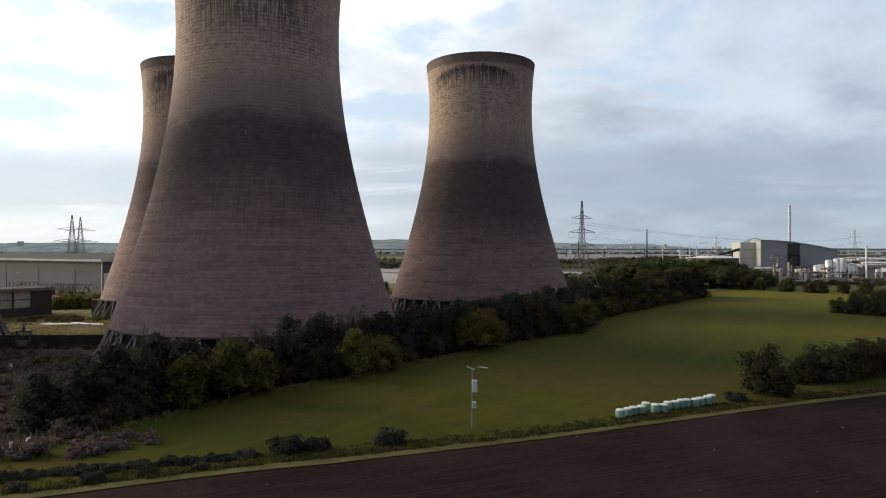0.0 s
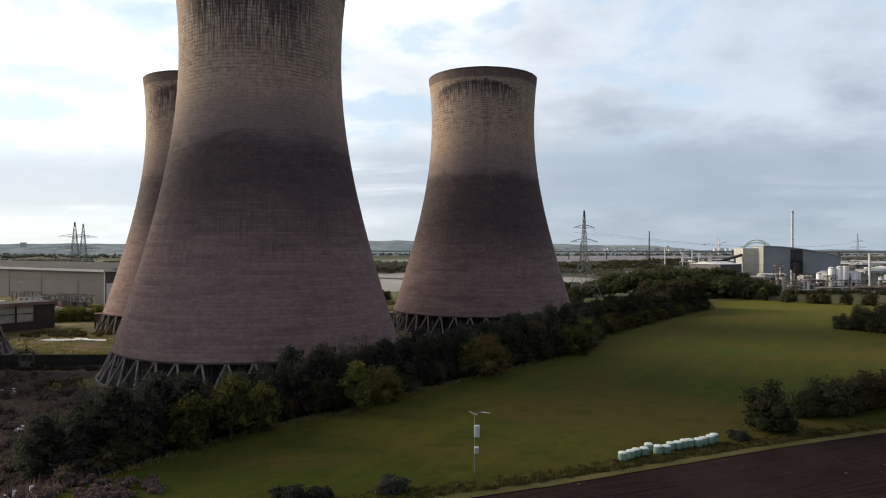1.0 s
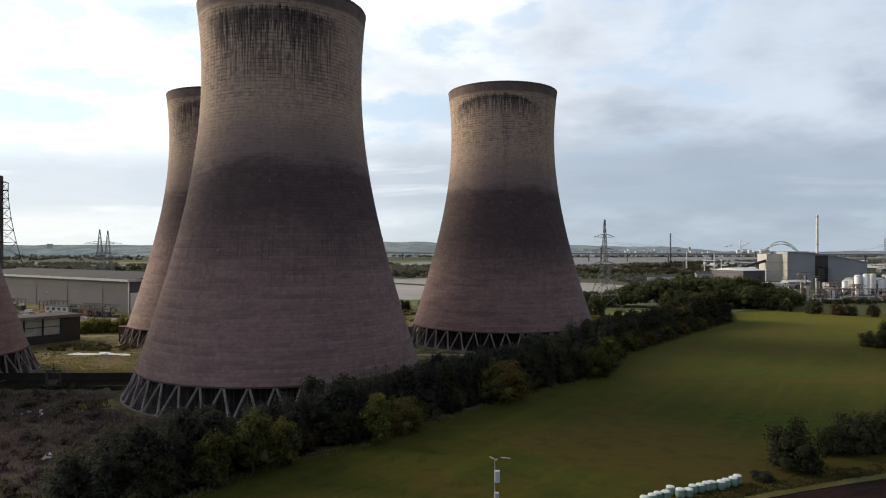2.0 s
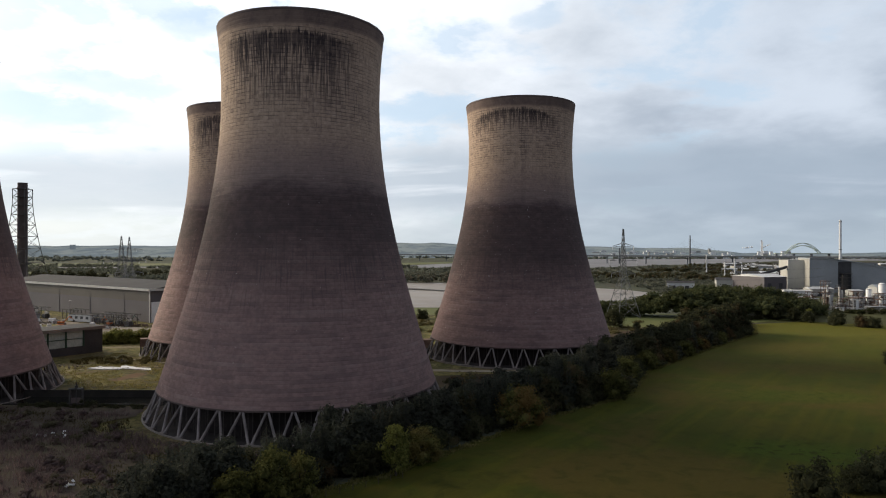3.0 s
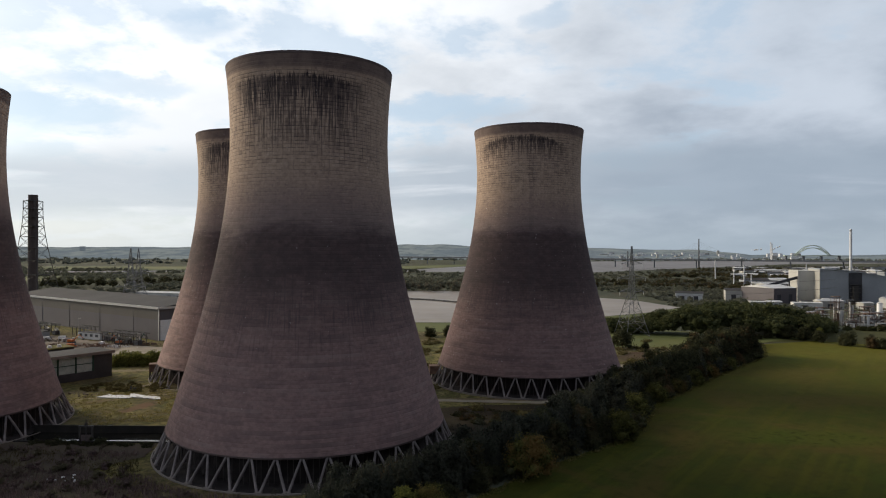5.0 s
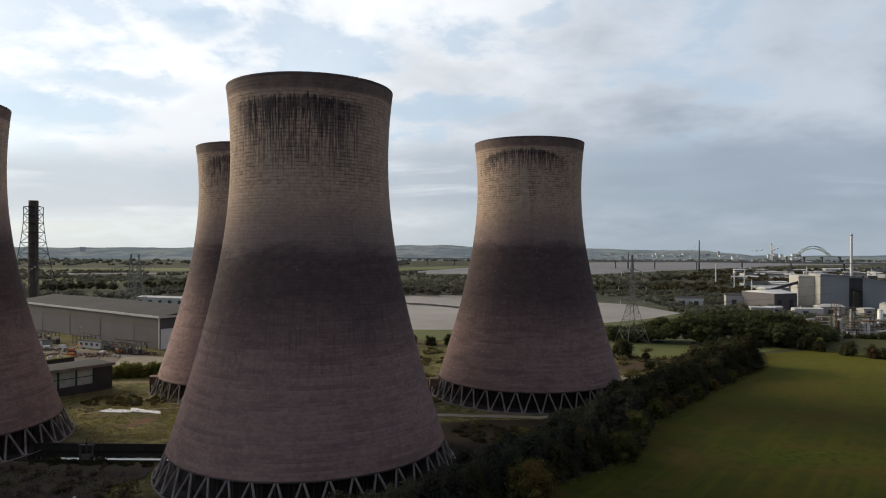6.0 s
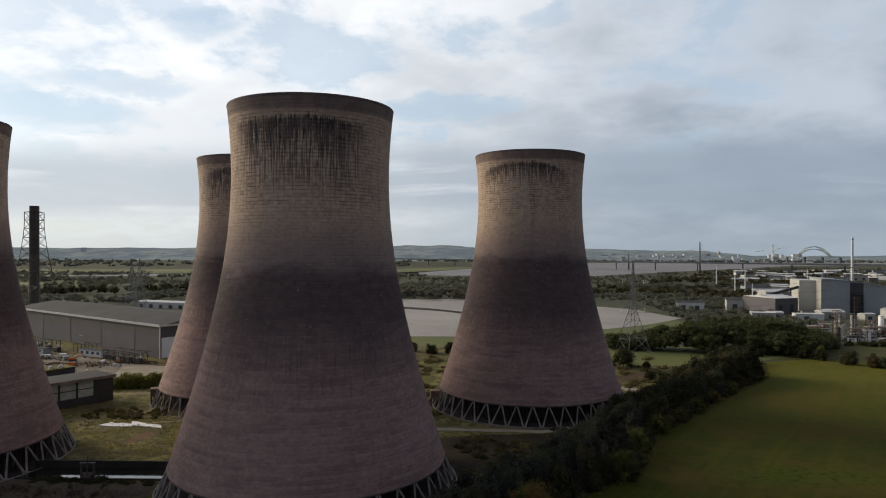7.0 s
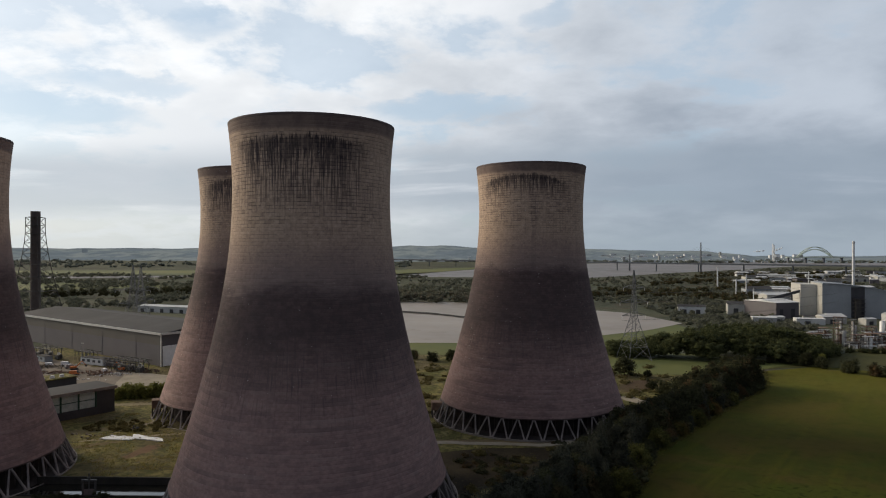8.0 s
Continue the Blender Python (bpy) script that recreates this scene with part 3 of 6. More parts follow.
def lathe(bm, profile, n, close=False):
    """Turns (radius, z) points round the z axis."""
    rings = [[bm.verts.new((r * math.cos(2 * math.pi * i / n), r * math.sin(2 * math.pi * i / n), z)) for i in range(n)] for r, z in profile]
    pairs = list(zip(rings, rings[1:])) + ([(rings[-1], rings[0])] if close else [])
    for a, b in pairs:
        for i in range(n):
            bm.faces.new((a[i], a[(i + 1) % n], b[(i + 1) % n], b[i]))
    return rings


def smooth01(a, b, v):
    t = min(1.0, max(0.0, (v - a) / (b - a)))
    return t * t * (3 - 2 * t)


# ---- ground ----


def field_side(x, y):
    """Metres from the edge of the tree belt; positive in the field."""
    return 0.842 * (x + 45) - 0.54 * (y - 90)


def height(x, y):
    far = 2.0 * smooth01(330, 450, y) * (1 - smooth01(900, 1400, y))
    field = 4.6 - 1.9 * smooth01(140, 430, y) - 2.0 * smooth01(430, 600, y)
    k = smooth01(-24, 0, field_side(x, y)) * (1 - smooth01(430, 640, y))
    k = max(k, smooth01(100, 60, y))
    return far * (1 - k) + field * k


def sheet(name, us, vs, place, mat, lift=0.0, kind_label=None, category="ground"):
    """A sheet over u, v; place(u, v) gives x, y, and it follows the ground."""
    verts, faces = [], []
    for v in vs:
        for u in us:
            x, y = place(u, v)
            verts.append((x, y, height(x, y) + lift))
    n = len(us)
    for j in range(len(vs) - 1):
        for i in range(n - 1):
            faces.append((j * n + i, j * n + i + 1, (j + 1) * n + i + 1, (j + 1) * n + i))
    ob = raw(name, verts, faces, mat, smooth=True)
    return tagged(ob, kind_label or name, category, kind="structure")


def axis(*stretches):
    out = []
    for a, b, step in stretches:
        out += list(np.arange(a, b, step))
    return out + [stretches[-1][1]]


sheet("ground", axis((-5200, -1200, 400), (-1200, -300, 60), (-300, 400, 7), (400, 1200, 50), (1200, 5200, 400)),
      axis((-1500, -100, 100), (-100, 560, 7), (560, 1500, 40), (1500, 5200, 300)),
      lambda u, v: (u, v), MAT["land"], 0.0, "scrubby green and brown flat land reaching the horizon")


def along_line(points):
    """A function of 0..1 along a polyline."""
    pts = [Vector(p) for p in points]
    cum = [0.0]
    for a, b in zip(pts, pts[1:]):
        cum.append(cum[-1] + (b - a).length)

    def f(t):
        d = t * cum[-1]
        for i in range(len(pts) - 1):
            if d <= cum[i + 1] or i == len(pts) - 2:
                return pts[i].lerp(pts[i + 1], (d - cum[i]) / (cum[i + 1] - cum[i]))
    return f


def ribbon(name, a, b, nu, nv, mat, lift, label, ragged=0.0):
    fa, fb = along_line(a), along_line(b)

    def place(u, v):
        p = fa(u).lerp(fb(u), v)
        if ragged:
            k = ragged * noise.noise((p.x * 0.15, p.y * 0.15, 3.0))
            p = p + Vector((k, k))
        return p.x, p.y
    return sheet(name, list(np.linspace(0, 1, nu)), list(np.linspace(0, 1, nv)), place, mat, lift, label)


WOOD_EDGE = [(-56, 78), (-46, 92), (-41, 101), (-34, 115), (-18, 129), (-6, 146), (14, 172), (42, 203), (58, 245), (103, 312), (145, 370), (163, 420), (205, 440)]
PLOUGH_EDGE = [(-62, 60), (-37, 69.5), (-22, 76), (-10, 80), (1, 84.2), (16, 90), (34, 98.3), (56, 108), (75, 115.5), (120, 135), (190, 165), (330, 230), (430, 300)]
ribbon("field", WOOD_EDGE, PLOUGH_EDGE, 90, 40, MAT["field"], 0.18, "mown green grass field with faint mowing lines")
ribbon("ploughed_field", [(x - 1.5, y - 2.2) for x, y in PLOUGH_EDGE], [(-62, -60), (0, -70), (100, -60), (200, -40), (330, 0), (500, 80)], 120, 60, MAT["plough"], 0.16, "bare dark brown ploughed soil")
ribbon("verge", [(x + 0.5, y + 0.4) for x, y in PLOUGH_EDGE], [(x - 1.6, y - 2.4) for x, y in PLOUGH_EDGE], 160, 4, MAT["verge"], 0.24, "strip of dry pale grass between field and plough", 0.5)

ribbon("pasture", [(168, 428), (207, 441), (260, 410), (330, 370), (440, 305)], [(190, 476), (250, 500), (290, 545), (400, 530), (620, 460)], 30, 12, MAT["pasture"], 0.17, "rough brown-green pasture behind the field")

# ---- cooling towers ----
TOWERS = [(-55.3, 203.9, 0.14), (17.3, 312.6, -0.10), (-114.6, 316.4, 0.10), (-188.6, 212.0, 0.25)]


def shell_radius(z):
    return 23.6 * math.sqrt(1 + ((z - 92.2) / (59.4 if z < 92.2 else 60.7)) ** 2)


def cooling_tower():
    t = thing("cooling_tower", "tall hyperbolic concrete cooling tower, stained dark at the waist", "cooling tower", group="cooling towers")
    bm = bmesh.new()
    prof = [(shell_radius(8.0), 8.0)]
    z = 8.0
    while z < 112.39:
        top = min(z + 1.0, 112.4)
        prof += [(shell_radius(top - 0.14), top - 0.14), (shell_radius(top) - 0.010, top - 0.11), (shell_radius(top) - 0.010, top - 0.03), (shell_radius(top), top)]
        z = top
    prof += [(shell_radius(zz) - 0.5, zz) for zz in (112.4, 100, 90, 80, 65, 50, 35, 20, 8.0)]
    lathe(bm, prof, 128, close=True)
    shell = part("shell", bm, MAT["tower"], t, "brown-grey weathered concrete shell with lift joints", True)
    shell.data.set_sharp_from_angle(angle=radians(14))
    bm = bmesh.new()
    r = shell_radius(112.3)
    lathe(bm, [(r - 0.6, 112.42), (r + 0.03, 112.42), (r + 0.08, 112.6), (r + 0.10, 113.05), (r + 0.04, 113.2), (r - 0.5, 113.2)], 128, close=True)
    part("rim", bm, MAT["rim"], t, "dark concrete rim ring")
    bm = bmesh.new()
    lathe(bm, [(40.0, 7.5), (41.0, 7.5), (41.15, 7.98), (40.2, 7.98)], 128, close=True)
    part("ring_beam", bm, MAT["rim"], t, "concrete ring beam on the legs")
    bm = bmesh.new()
    lathe(bm, [(44.4, -1.0), (44.4, 0.5), (44.8, 0.5), (44.8, -1.0)], 96, close=True)
    part("basin_wall", bm, MAT["concrete"], t, "low concrete basin wall")
    # packing: a dark drum of upright slats behind the legs
    bm = bmesh.new()
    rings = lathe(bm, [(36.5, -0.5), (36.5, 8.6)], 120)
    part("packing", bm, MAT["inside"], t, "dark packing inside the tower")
    bm = bmesh.new()
    for i in range(150):
        a = 2 * math.pi * i / 150
        r = 38.2 + 0.5 * math.sin(i * 2.4)
        bar(bm, (r * math.cos(a), r * math.sin(a), 0.0), (r * math.cos(a), r * math.sin(a), 7.9), 0.13, n=4, caps=False)
    part("slats", bm, MAT["slat"], t, "upright timber louvre slats")
    bm = bmesh.new()
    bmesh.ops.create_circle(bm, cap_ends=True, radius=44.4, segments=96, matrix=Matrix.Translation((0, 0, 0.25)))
    part("basin_floor", bm, MAT["inside"], t, "near-black basin floor")
    # raking legs in pairs
    n = 40
    foot, head = Vector((44.0, 0, 0.3)), Vector((40.8 * math.cos(math.pi / n), 40.8 * math.sin(math.pi / n), 7.6))
    meshes = []
    for flip in (1, -1):
        bm = bmesh.new()
        bar(bm, (foot.x, 0.35 * flip, foot.z), (head.x, (head.y - 0.25) * flip, head.z), 0.36, 0.31, n=8)
        me = bpy.data.meshes.new("leg")
        bm.to_mesh(me)
        bm.free()
        me.materials.append(MAT["leg"])
        meshes.append(me)
    bm = bmesh.new()
    box(bm, 43.3, -0.9, 0.2, 44.7, 0.9, 0.7, 0.08)
    foot_me = bpy.data.meshes.new("foot_block")
    bm.to_mesh(foot_me)
    bm.free()
    foot_me.materials.append(MAT["concrete"])
    for i in range(n):
        for me in (*meshes, foot_me):
            leg = new(me.name.split(".")[0], me)
            leg.parent = t
            leg.matrix_basis = pose(0, 0, 0, 0, 0, 360 * i / n)
    return t


first_tower = cooling_tower()
for (x, y, turn), lift, skin in zip(TOWERS, (0.0, 0.3, -0.3, 0.0), ("tower", "tower_b", "tower_c", "tower_d")):
    m = Matrix.Translation((x, y, lift)) @ Matrix.Rotation(turn, 4, "Z")
    t = first_tower if skin == "tower" else copy_thing(first_tower, m)
    t.matrix_basis = m
    for ob in t.children:
        if ob.name.startswith("shell"):
            ob.material_slots[0].link = "OBJECT"
            ob.material_slots[0].material = MAT[skin]

# ---- trees ----
rng = np.random.default_rng(7)


def leaf_cards(centres, radii, count, size, flat=0.75, seed=1):
    """Leaf sprays scattered over the skins of lumps: verts and faces. count: sprays a lump."""
    g = np.random.default_rng(seed)
    centres, radii = np.asarray(centres, float), np.asarray(radii, float)
    k = np.repeat(np.arange(len(centres)), count)
    d = g.normal(size=(len(k), 3))
    d /= np.linalg.norm(d, axis=1)[:, None]
    d[:, 2] = np.where(d[:, 2] < -0.45, -d[:, 2], d[:, 2])
    p = centres[k] + d * radii[k, None] * g.uniform(0.62, 1.42, len(k))[:, None] * np.array([1, 1, flat])
    u = np.cross(d, g.normal(size=d.shape))
    u /= np.linalg.norm(u, axis=1)[:, None]
    w = np.cross(d, u) + d * g.uniform(-0.7, 0.7, len(k))[:, None]
    s = (size * g.uniform(0.6, 1.4, len(k)))[:, None]
    bend = d * s * 0.25
    quads = np.stack([p - u * s - bend, p - w * s * 0.6 + bend, p + u * s - bend, p + w * s * 0.6 + bend], 1).reshape(-1, 3)
    faces = np.arange(len(quads)).reshape(-1, 4)
    return quads, faces


def lump_cores(centres, radii, scale=0.8, flat=0.75, seed=1):
    """Rough dark kernels that stop the light inside the crown."""
    bm = bmesh.new()
    bmesh.ops.create_icosphere(bm, subdivisions=1, radius=1.0)
    v0 = np.array([v.co[:] for v in bm.verts])
    f0 = np.array([[v.index for v in f.verts] for f in bm.faces])
    bm.free()
    g = np.random.default_rng(seed)
    vs, fs = [], []
    for c, r in zip(centres, radii):
        fs.append(f0 + len(v0) * len(vs))
        vs.append(v0 * np.array([1, 1, flat]) * r * scale * g.uniform(0.8, 1.15, (len(v0), 1)) + np.asarray(c))
    return np.concatenate(vs), np.concatenate(fs)


def crown_mesh(name, centres, radii, count, size, mat, flat=0.8, seed=1, core=0.6):
    q, f4 = leaf_cards(centres, radii, count, size, flat, seed)
    verts, faces = list(map(tuple, q)), [tuple(int(i) for i in f) for f in f4]
    if core:
        v, f3 = lump_cores(centres, radii, core, flat, seed)
        n = len(verts)
        verts += list(map(tuple, v))
        faces += [tuple(int(i) + n for i in f) for f in f3]
    me = bpy.data.meshes.new(name)
    me.from_pydata(verts, [], faces)
    me.materials.append(mat)
    me.update()
    return me


def broad_tree(mat, h, w, seed, label, category="tree", count=70, size=0.27):
    """A broadleaved tree h high and w wide: a trunk with limbs and a crown of lumps of leaf sprays."""
    g = np.random.default_rng(seed)
    t = thing("tree", label, category, group="trees of the belt")
    bm = bmesh.new()
    bar(bm, (0, 0, -0.3), (0.1, 0, h * 0.55), 0.028 * h, 0.014 * h, 7)
    n = int(16 + w * 1.6)
    cs, rs = [], []
    for i in range(n):
        a, k = i * 2.4 + g.uniform(-0.4, 0.4), (i + 0.5) / n
        z = h * (0.18 + 0.74 * k)
        env = math.sin(math.pi * min(1, 0.22 + 0.74 * k)) ** 0.7
        rr = w * 0.5 * env * g.uniform(0.35, 0.85)
        cs.append((rr * math.cos(a), rr * math.sin(a), z + g.uniform(-0.06, 0.06) * h))
        rs.append(w * g.uniform(0.13, 0.22))
        if i % 3 == 0:
            bar(bm, (0.05, 0, z * 0.5), (cs[-1][0] * 0.9, cs[-1][1] * 0.9, cs[-1][2]), 0.010 * h, 0.003 * h, 5, False)
    part("trunk", bm, MAT["bark"], t)
    link_mesh("crown", crown_mesh("crown", cs, rs, count, size, mat, 0.85, seed), None, t)
    return t


def conifer(mat, h, w, seed, label, count=1500):
    """A dark pine: a trunk inside a ragged cone of outward, drooping needle sprays."""
    g = np.random.default_rng(seed)
    t = thing("conifer", label, "tree", group="conifers of the belt")
    bm = bmesh.new()
    bar(bm, (0, 0, -0.3), (0, 0, h * 0.97), 0.02 * h, 0.003 * h, 6)
    part("trunk", bm, MAT["bark"], t)
    k = 1 - g.uniform(0, 1, count) ** 0.62
    a = g.uniform(0, 2 * math.pi, count)
    whorl = 0.86 + 0.14 * np.sin(k * 46 + 1.5 * np.sin(a * 2 + seed))
    lobe = 0.85 + 0.22 * np.sin(a * 3 + k * 9 + seed)
    r = (w * 0.5 * (1 - k) ** 0.5 + 0.05) * whorl * lobe * np.sqrt(g.uniform(0.25, 1.1, count))
    out = np.stack([np.cos(a), np.sin(a), -0.35 + g.uniform(-0.3, 0.5, count)], 1)
    tan = np.stack([-np.sin(a), np.cos(a), g.uniform(-0.4, 0.4, count)], 1)
    p = np.stack([r * np.cos(a), r * np.sin(a), h * (0.08 + 0.92 * k) - 0.12 * r], 1)
    s = ((0.42 * (1 - k) + 0.17) * g.uniform(0.6, 1.3, count))[:, None]
    q = np.stack([p - out * s * 0.6, p - tan * s * 0.42, p + out * s, p + tan * s * 0.42], 1).reshape(-1, 3)
    verts = list(map(tuple, q))
    faces = [tuple(range(4 * i, 4 * i + 4)) for i in range(count)]
    n = len(verts)
    for i in range(8):
        verts.append((w * 0.26 * math.cos(i * math.pi / 4), w * 0.26 * math.sin(i * math.pi / 4), h * 0.12))
    verts.append((0, 0, h * 0.86))
    faces += [(n + i, n + (i + 1) % 8, n + 8) for i in range(8)]
    me = bpy.data.meshes.new("crown")
    me.from_pydata(verts, [], faces)
    me.materials.append(mat)
    link_mesh("crown", me, None, t)
    return t


def bush(mat, w, h, seed, label, name="bush"):
    g = np.random.default_rng(seed)
    t = thing(name, label, "bush", group="hedge bushes")
    cs, rs = [], []
    for i in range(18):
        a, r = g.uniform(0, 6.28), w * 0.36 * math.sqrt(g.uniform(0, 1))
        cs.append((r * math.cos(a), r * math.sin(a), h * (g.uniform(0.12, 0.78) if i > 4 else 0.22)))
        rs.append(w * g.uniform(0.17, 0.26))
    bm = bmesh.new()
    for i in range(5):
        bar(bm, (cs[i][0] * 0.2, cs[i][1] * 0.2, -0.2), cs[i], 0.06, 0.02, 5, False)
    part("stems", bm, MAT["bark"], t)
    link_mesh("foliage", crown_mesh("foliage", cs, rs, 112, 0.13 + 0.016 * w, mat, h / w * 1.1, seed), None, t)
    return t


def stand(ob, x, y, s=1.0, turn=0.0, sink=0.0, sz=1.0):
    """A copy of a plant at x, y on the ground."""
    c = copy_thing(ob, Matrix.LocRotScale((x, y, height(x, y) - sink), Euler((0, 0, turn)), None))
    c.scale = (s, s, s * sz)
    return c


def at_home(ob, x, y, s=1.0, turn=0.0):
    ob.matrix_basis = Matrix.LocRotScale((x, y, height(x, y)), Euler((0, 0, turn)), (s, s, s))
    return ob


belt_tree = at_home(broad_tree(MAT["leaf_mid"], 9.5, 7.5, 11, "dark green broadleaved tree in the belt, turning brown"), 18, 180)
belt_tree_b = at_home(broad_tree(MAT["leaf_mid"], 8.0, 8.5, 12, "low spreading green tree in the belt"), 27, 195)
yellow_tree = at_home(broad_tree(MAT["leaf_yellow"], 9.5, 6.0, 13, "bright yellow-green tree at the field edge"), -16.5, 127.5)
olive_tree = at_home(broad_tree(MAT["leaf_front"], 10.5, 8.0, 14, "olive tree turning yellow at the field edge"), -35, 110)
pine = at_home(conifer(MAT["leaf_dark"], 11.5, 5.8, 21, "dark green conifer in the dense belt"), -22, 148)
pine_b = at_home(conifer(MAT["leaf_dark"], 10.5, 6.2, 22, "dark green conifer in the dense belt"), -30, 134)

wide_tree = at_home(broad_tree(MAT["leaf_front"], 9.5, 12.0, 19, "wide olive-brown tree at the field edge", count=95, size=0.27), 9.5, 163.5)
SPECIAL = [(-16.5, 127.5), (9.5, 163.5), (-35, 110), (-39.5, 104.5), (-31.5, 114.5), (-12.5, 136.5), (35.5, 208.5), (46.5, 224), (60, 251)]
far_tree = at_home(broad_tree(MAT["leaf_mid"], 9.5, 7.5, 15, "dark green broadleaved tree at the far end of the belt", count=42, size=0.36), 128, 352)
far_tree_b = at_home(broad_tree(MAT["leaf_mid"], 8.5, 8.5, 16, "round dark tree at the far end of the belt", count=42, size=0.36), 140, 372)

dark_tree = at_home(broad_tree(MAT["leaf_dark"], 11.0, 6.5, 17, "dark dense evergreen tree in the belt", count=56, size=0.29), -27, 141)
dark_tree_b = at_home(broad_tree(MAT["leaf_dark"], 10.0, 7.0, 18, "dark dense evergreen tree in the belt", count=56, size=0.29), -12, 165)
line = along_line(WOOD_EDGE[1:-1])
g = np.random.default_rng(5)
n = 82
for i in range(n):
    k = (i + 0.5) / n
    p, q = line(k), line(min(1, k + 0.01))
    if p.y > 374:
        break
    d = (q - p).normalized()
    side = Vector((-d.y, d.x))
    near = p.y < 190
    for row, s in [(0, 2.5), (1, 6.5), (1, 6.0), (2, 9.5), (2, 10.5), (3, 14.5)] if near else [(0, 2.5), (1, 7.5), (2, 12.5), (3, 17.5)] + ([(3, 21.5)] if p.y < 290 else []):
        w = p + side * (s + g.uniform(-1.5, 1.5)) + d * g.uniform(-2.7, 2.7)
        if min(math.hypot(w.x - tx, w.y - ty) for tx, ty, _ in TOWERS) < 47.0:
            continue
        u = g.uniform()
        if row <= 1 and min(math.hypot(w.x - tx, w.y - ty) for tx, ty in SPECIAL) < 5.5:
            continue
        if row == 0:
            kind = belt_tree if u < 0.4 else belt_tree_b if u < 0.7 else dark_tree
            sc = g.uniform(0.55, 0.85)
        elif k > 0.5:
            kind = far_tree if u < 0.5 else far_tree_b if u < 0.85 else pine
            sc = g.uniform(0.95, 1.35) * (1.3 if p.y > 325 and row > 0 else 1.0)
        else:
            kind = pine if u < 0.34 else pine_b if u < 0.66 else dark_tree if u < 0.8 else dark_tree_b if u < 0.92 else belt_tree
            sc = g.uniform(0.98, 1.2) if near else g.uniform(0.9, 1.2) * 1.08
        stand(kind, w.x, w.y, sc, g.uniform(0, 6.28), 0.9 if row == 0 else 0.3, g.uniform(0.9, 1.1))
for x, y, s in ((-39.5, 104.5, 0.9), (-31.5, 114.5, 0.85)):
    stand(olive_tree, x, y, s, x, 0.8)
for x, y, s in ((-12.5, 136.5, 0.75), (37.5, 198, 0.9), (46.5, 224, 0.9), (60, 251, 0.75), (72, 268, 0.62), (84, 285, 0.7), (97, 305, 0.6), (112, 326, 0.65)):
    stand(wide_tree, x, y, s, x, 0.6)

# ---- water, lagoon, far land ----
ribbon("lagoon", [(-260, 548), (-64, 526), (20, 532), (99, 590), (144, 629), (188, 686)], [(-400, 930), (-128, 920), (-31, 929), (119, 827), (162, 789), (189, 690)], 40, 20, MAT["sediment"], 0.5, "flat pale grey-beige ash lagoon")
ribbon("river", [(-2500, 1560), (-1079, 1608), (-593, 1800), (-258, 1811), (-59, 1799), (268, 1803), (550, 2168), (893, 2556), (1325, 3097), (2600, 3700)], [(-2500, 1660), (-1165, 1700), (-593, 1880), (-263, 1870), (-149, 2232), (71, 2818), (546, 3600), (1332, 3900), (1977, 4300), (3500, 4600)], 60, 12, MAT["water"], 0.3, "broad pale grey tidal river")
ribbon("marsh", [(-2500, 1700), (-700, 1905), (-275, 1890), (-160, 2232), (40, 2818)], [(-2500, 2000), (-700, 2300), (-340, 2400), (-190, 2600), (20, 2850)], 30, 6, MAT["marsh"], 0.2, "bright green salt marsh by the river")
ribbon("meadow", [(-1112, 1458), (-900, 1400), (-772, 1373), (-640, 1330)], [(-876, 1148), (-790, 1150), (-686, 1220), (-600, 1240)], 16, 8, MAT["marsh"], 0.2, "flat green meadow before the river", 12.0)


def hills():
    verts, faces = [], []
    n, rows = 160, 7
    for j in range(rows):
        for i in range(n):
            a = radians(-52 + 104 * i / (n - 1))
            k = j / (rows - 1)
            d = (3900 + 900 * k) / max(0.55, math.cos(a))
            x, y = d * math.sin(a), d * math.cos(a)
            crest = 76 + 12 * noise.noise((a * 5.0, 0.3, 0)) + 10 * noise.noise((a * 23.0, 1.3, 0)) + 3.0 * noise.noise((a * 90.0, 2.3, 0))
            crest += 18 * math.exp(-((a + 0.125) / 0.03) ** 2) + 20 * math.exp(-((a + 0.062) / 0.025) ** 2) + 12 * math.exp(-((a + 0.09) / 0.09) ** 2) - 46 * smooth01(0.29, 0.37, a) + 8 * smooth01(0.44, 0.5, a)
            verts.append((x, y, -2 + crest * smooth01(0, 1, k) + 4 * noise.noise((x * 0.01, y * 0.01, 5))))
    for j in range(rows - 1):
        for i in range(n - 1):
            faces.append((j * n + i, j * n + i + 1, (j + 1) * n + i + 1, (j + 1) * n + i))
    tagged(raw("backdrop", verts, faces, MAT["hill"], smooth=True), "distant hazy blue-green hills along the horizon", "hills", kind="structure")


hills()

# ---- power station site ----


def hull(bm, bottom, top):
    """A solid between two loops of the same count."""
    a, b = [bm.verts.new(v) for v in bottom], [bm.verts.new(v) for v in top]
    n = len(a)
    for i in range(n):
        bm.faces.new((a[i], a[(i + 1) % n], b[(i + 1) % n], b[i]))
    bm.faces.new(a[::-1])
    bm.faces.new(b)


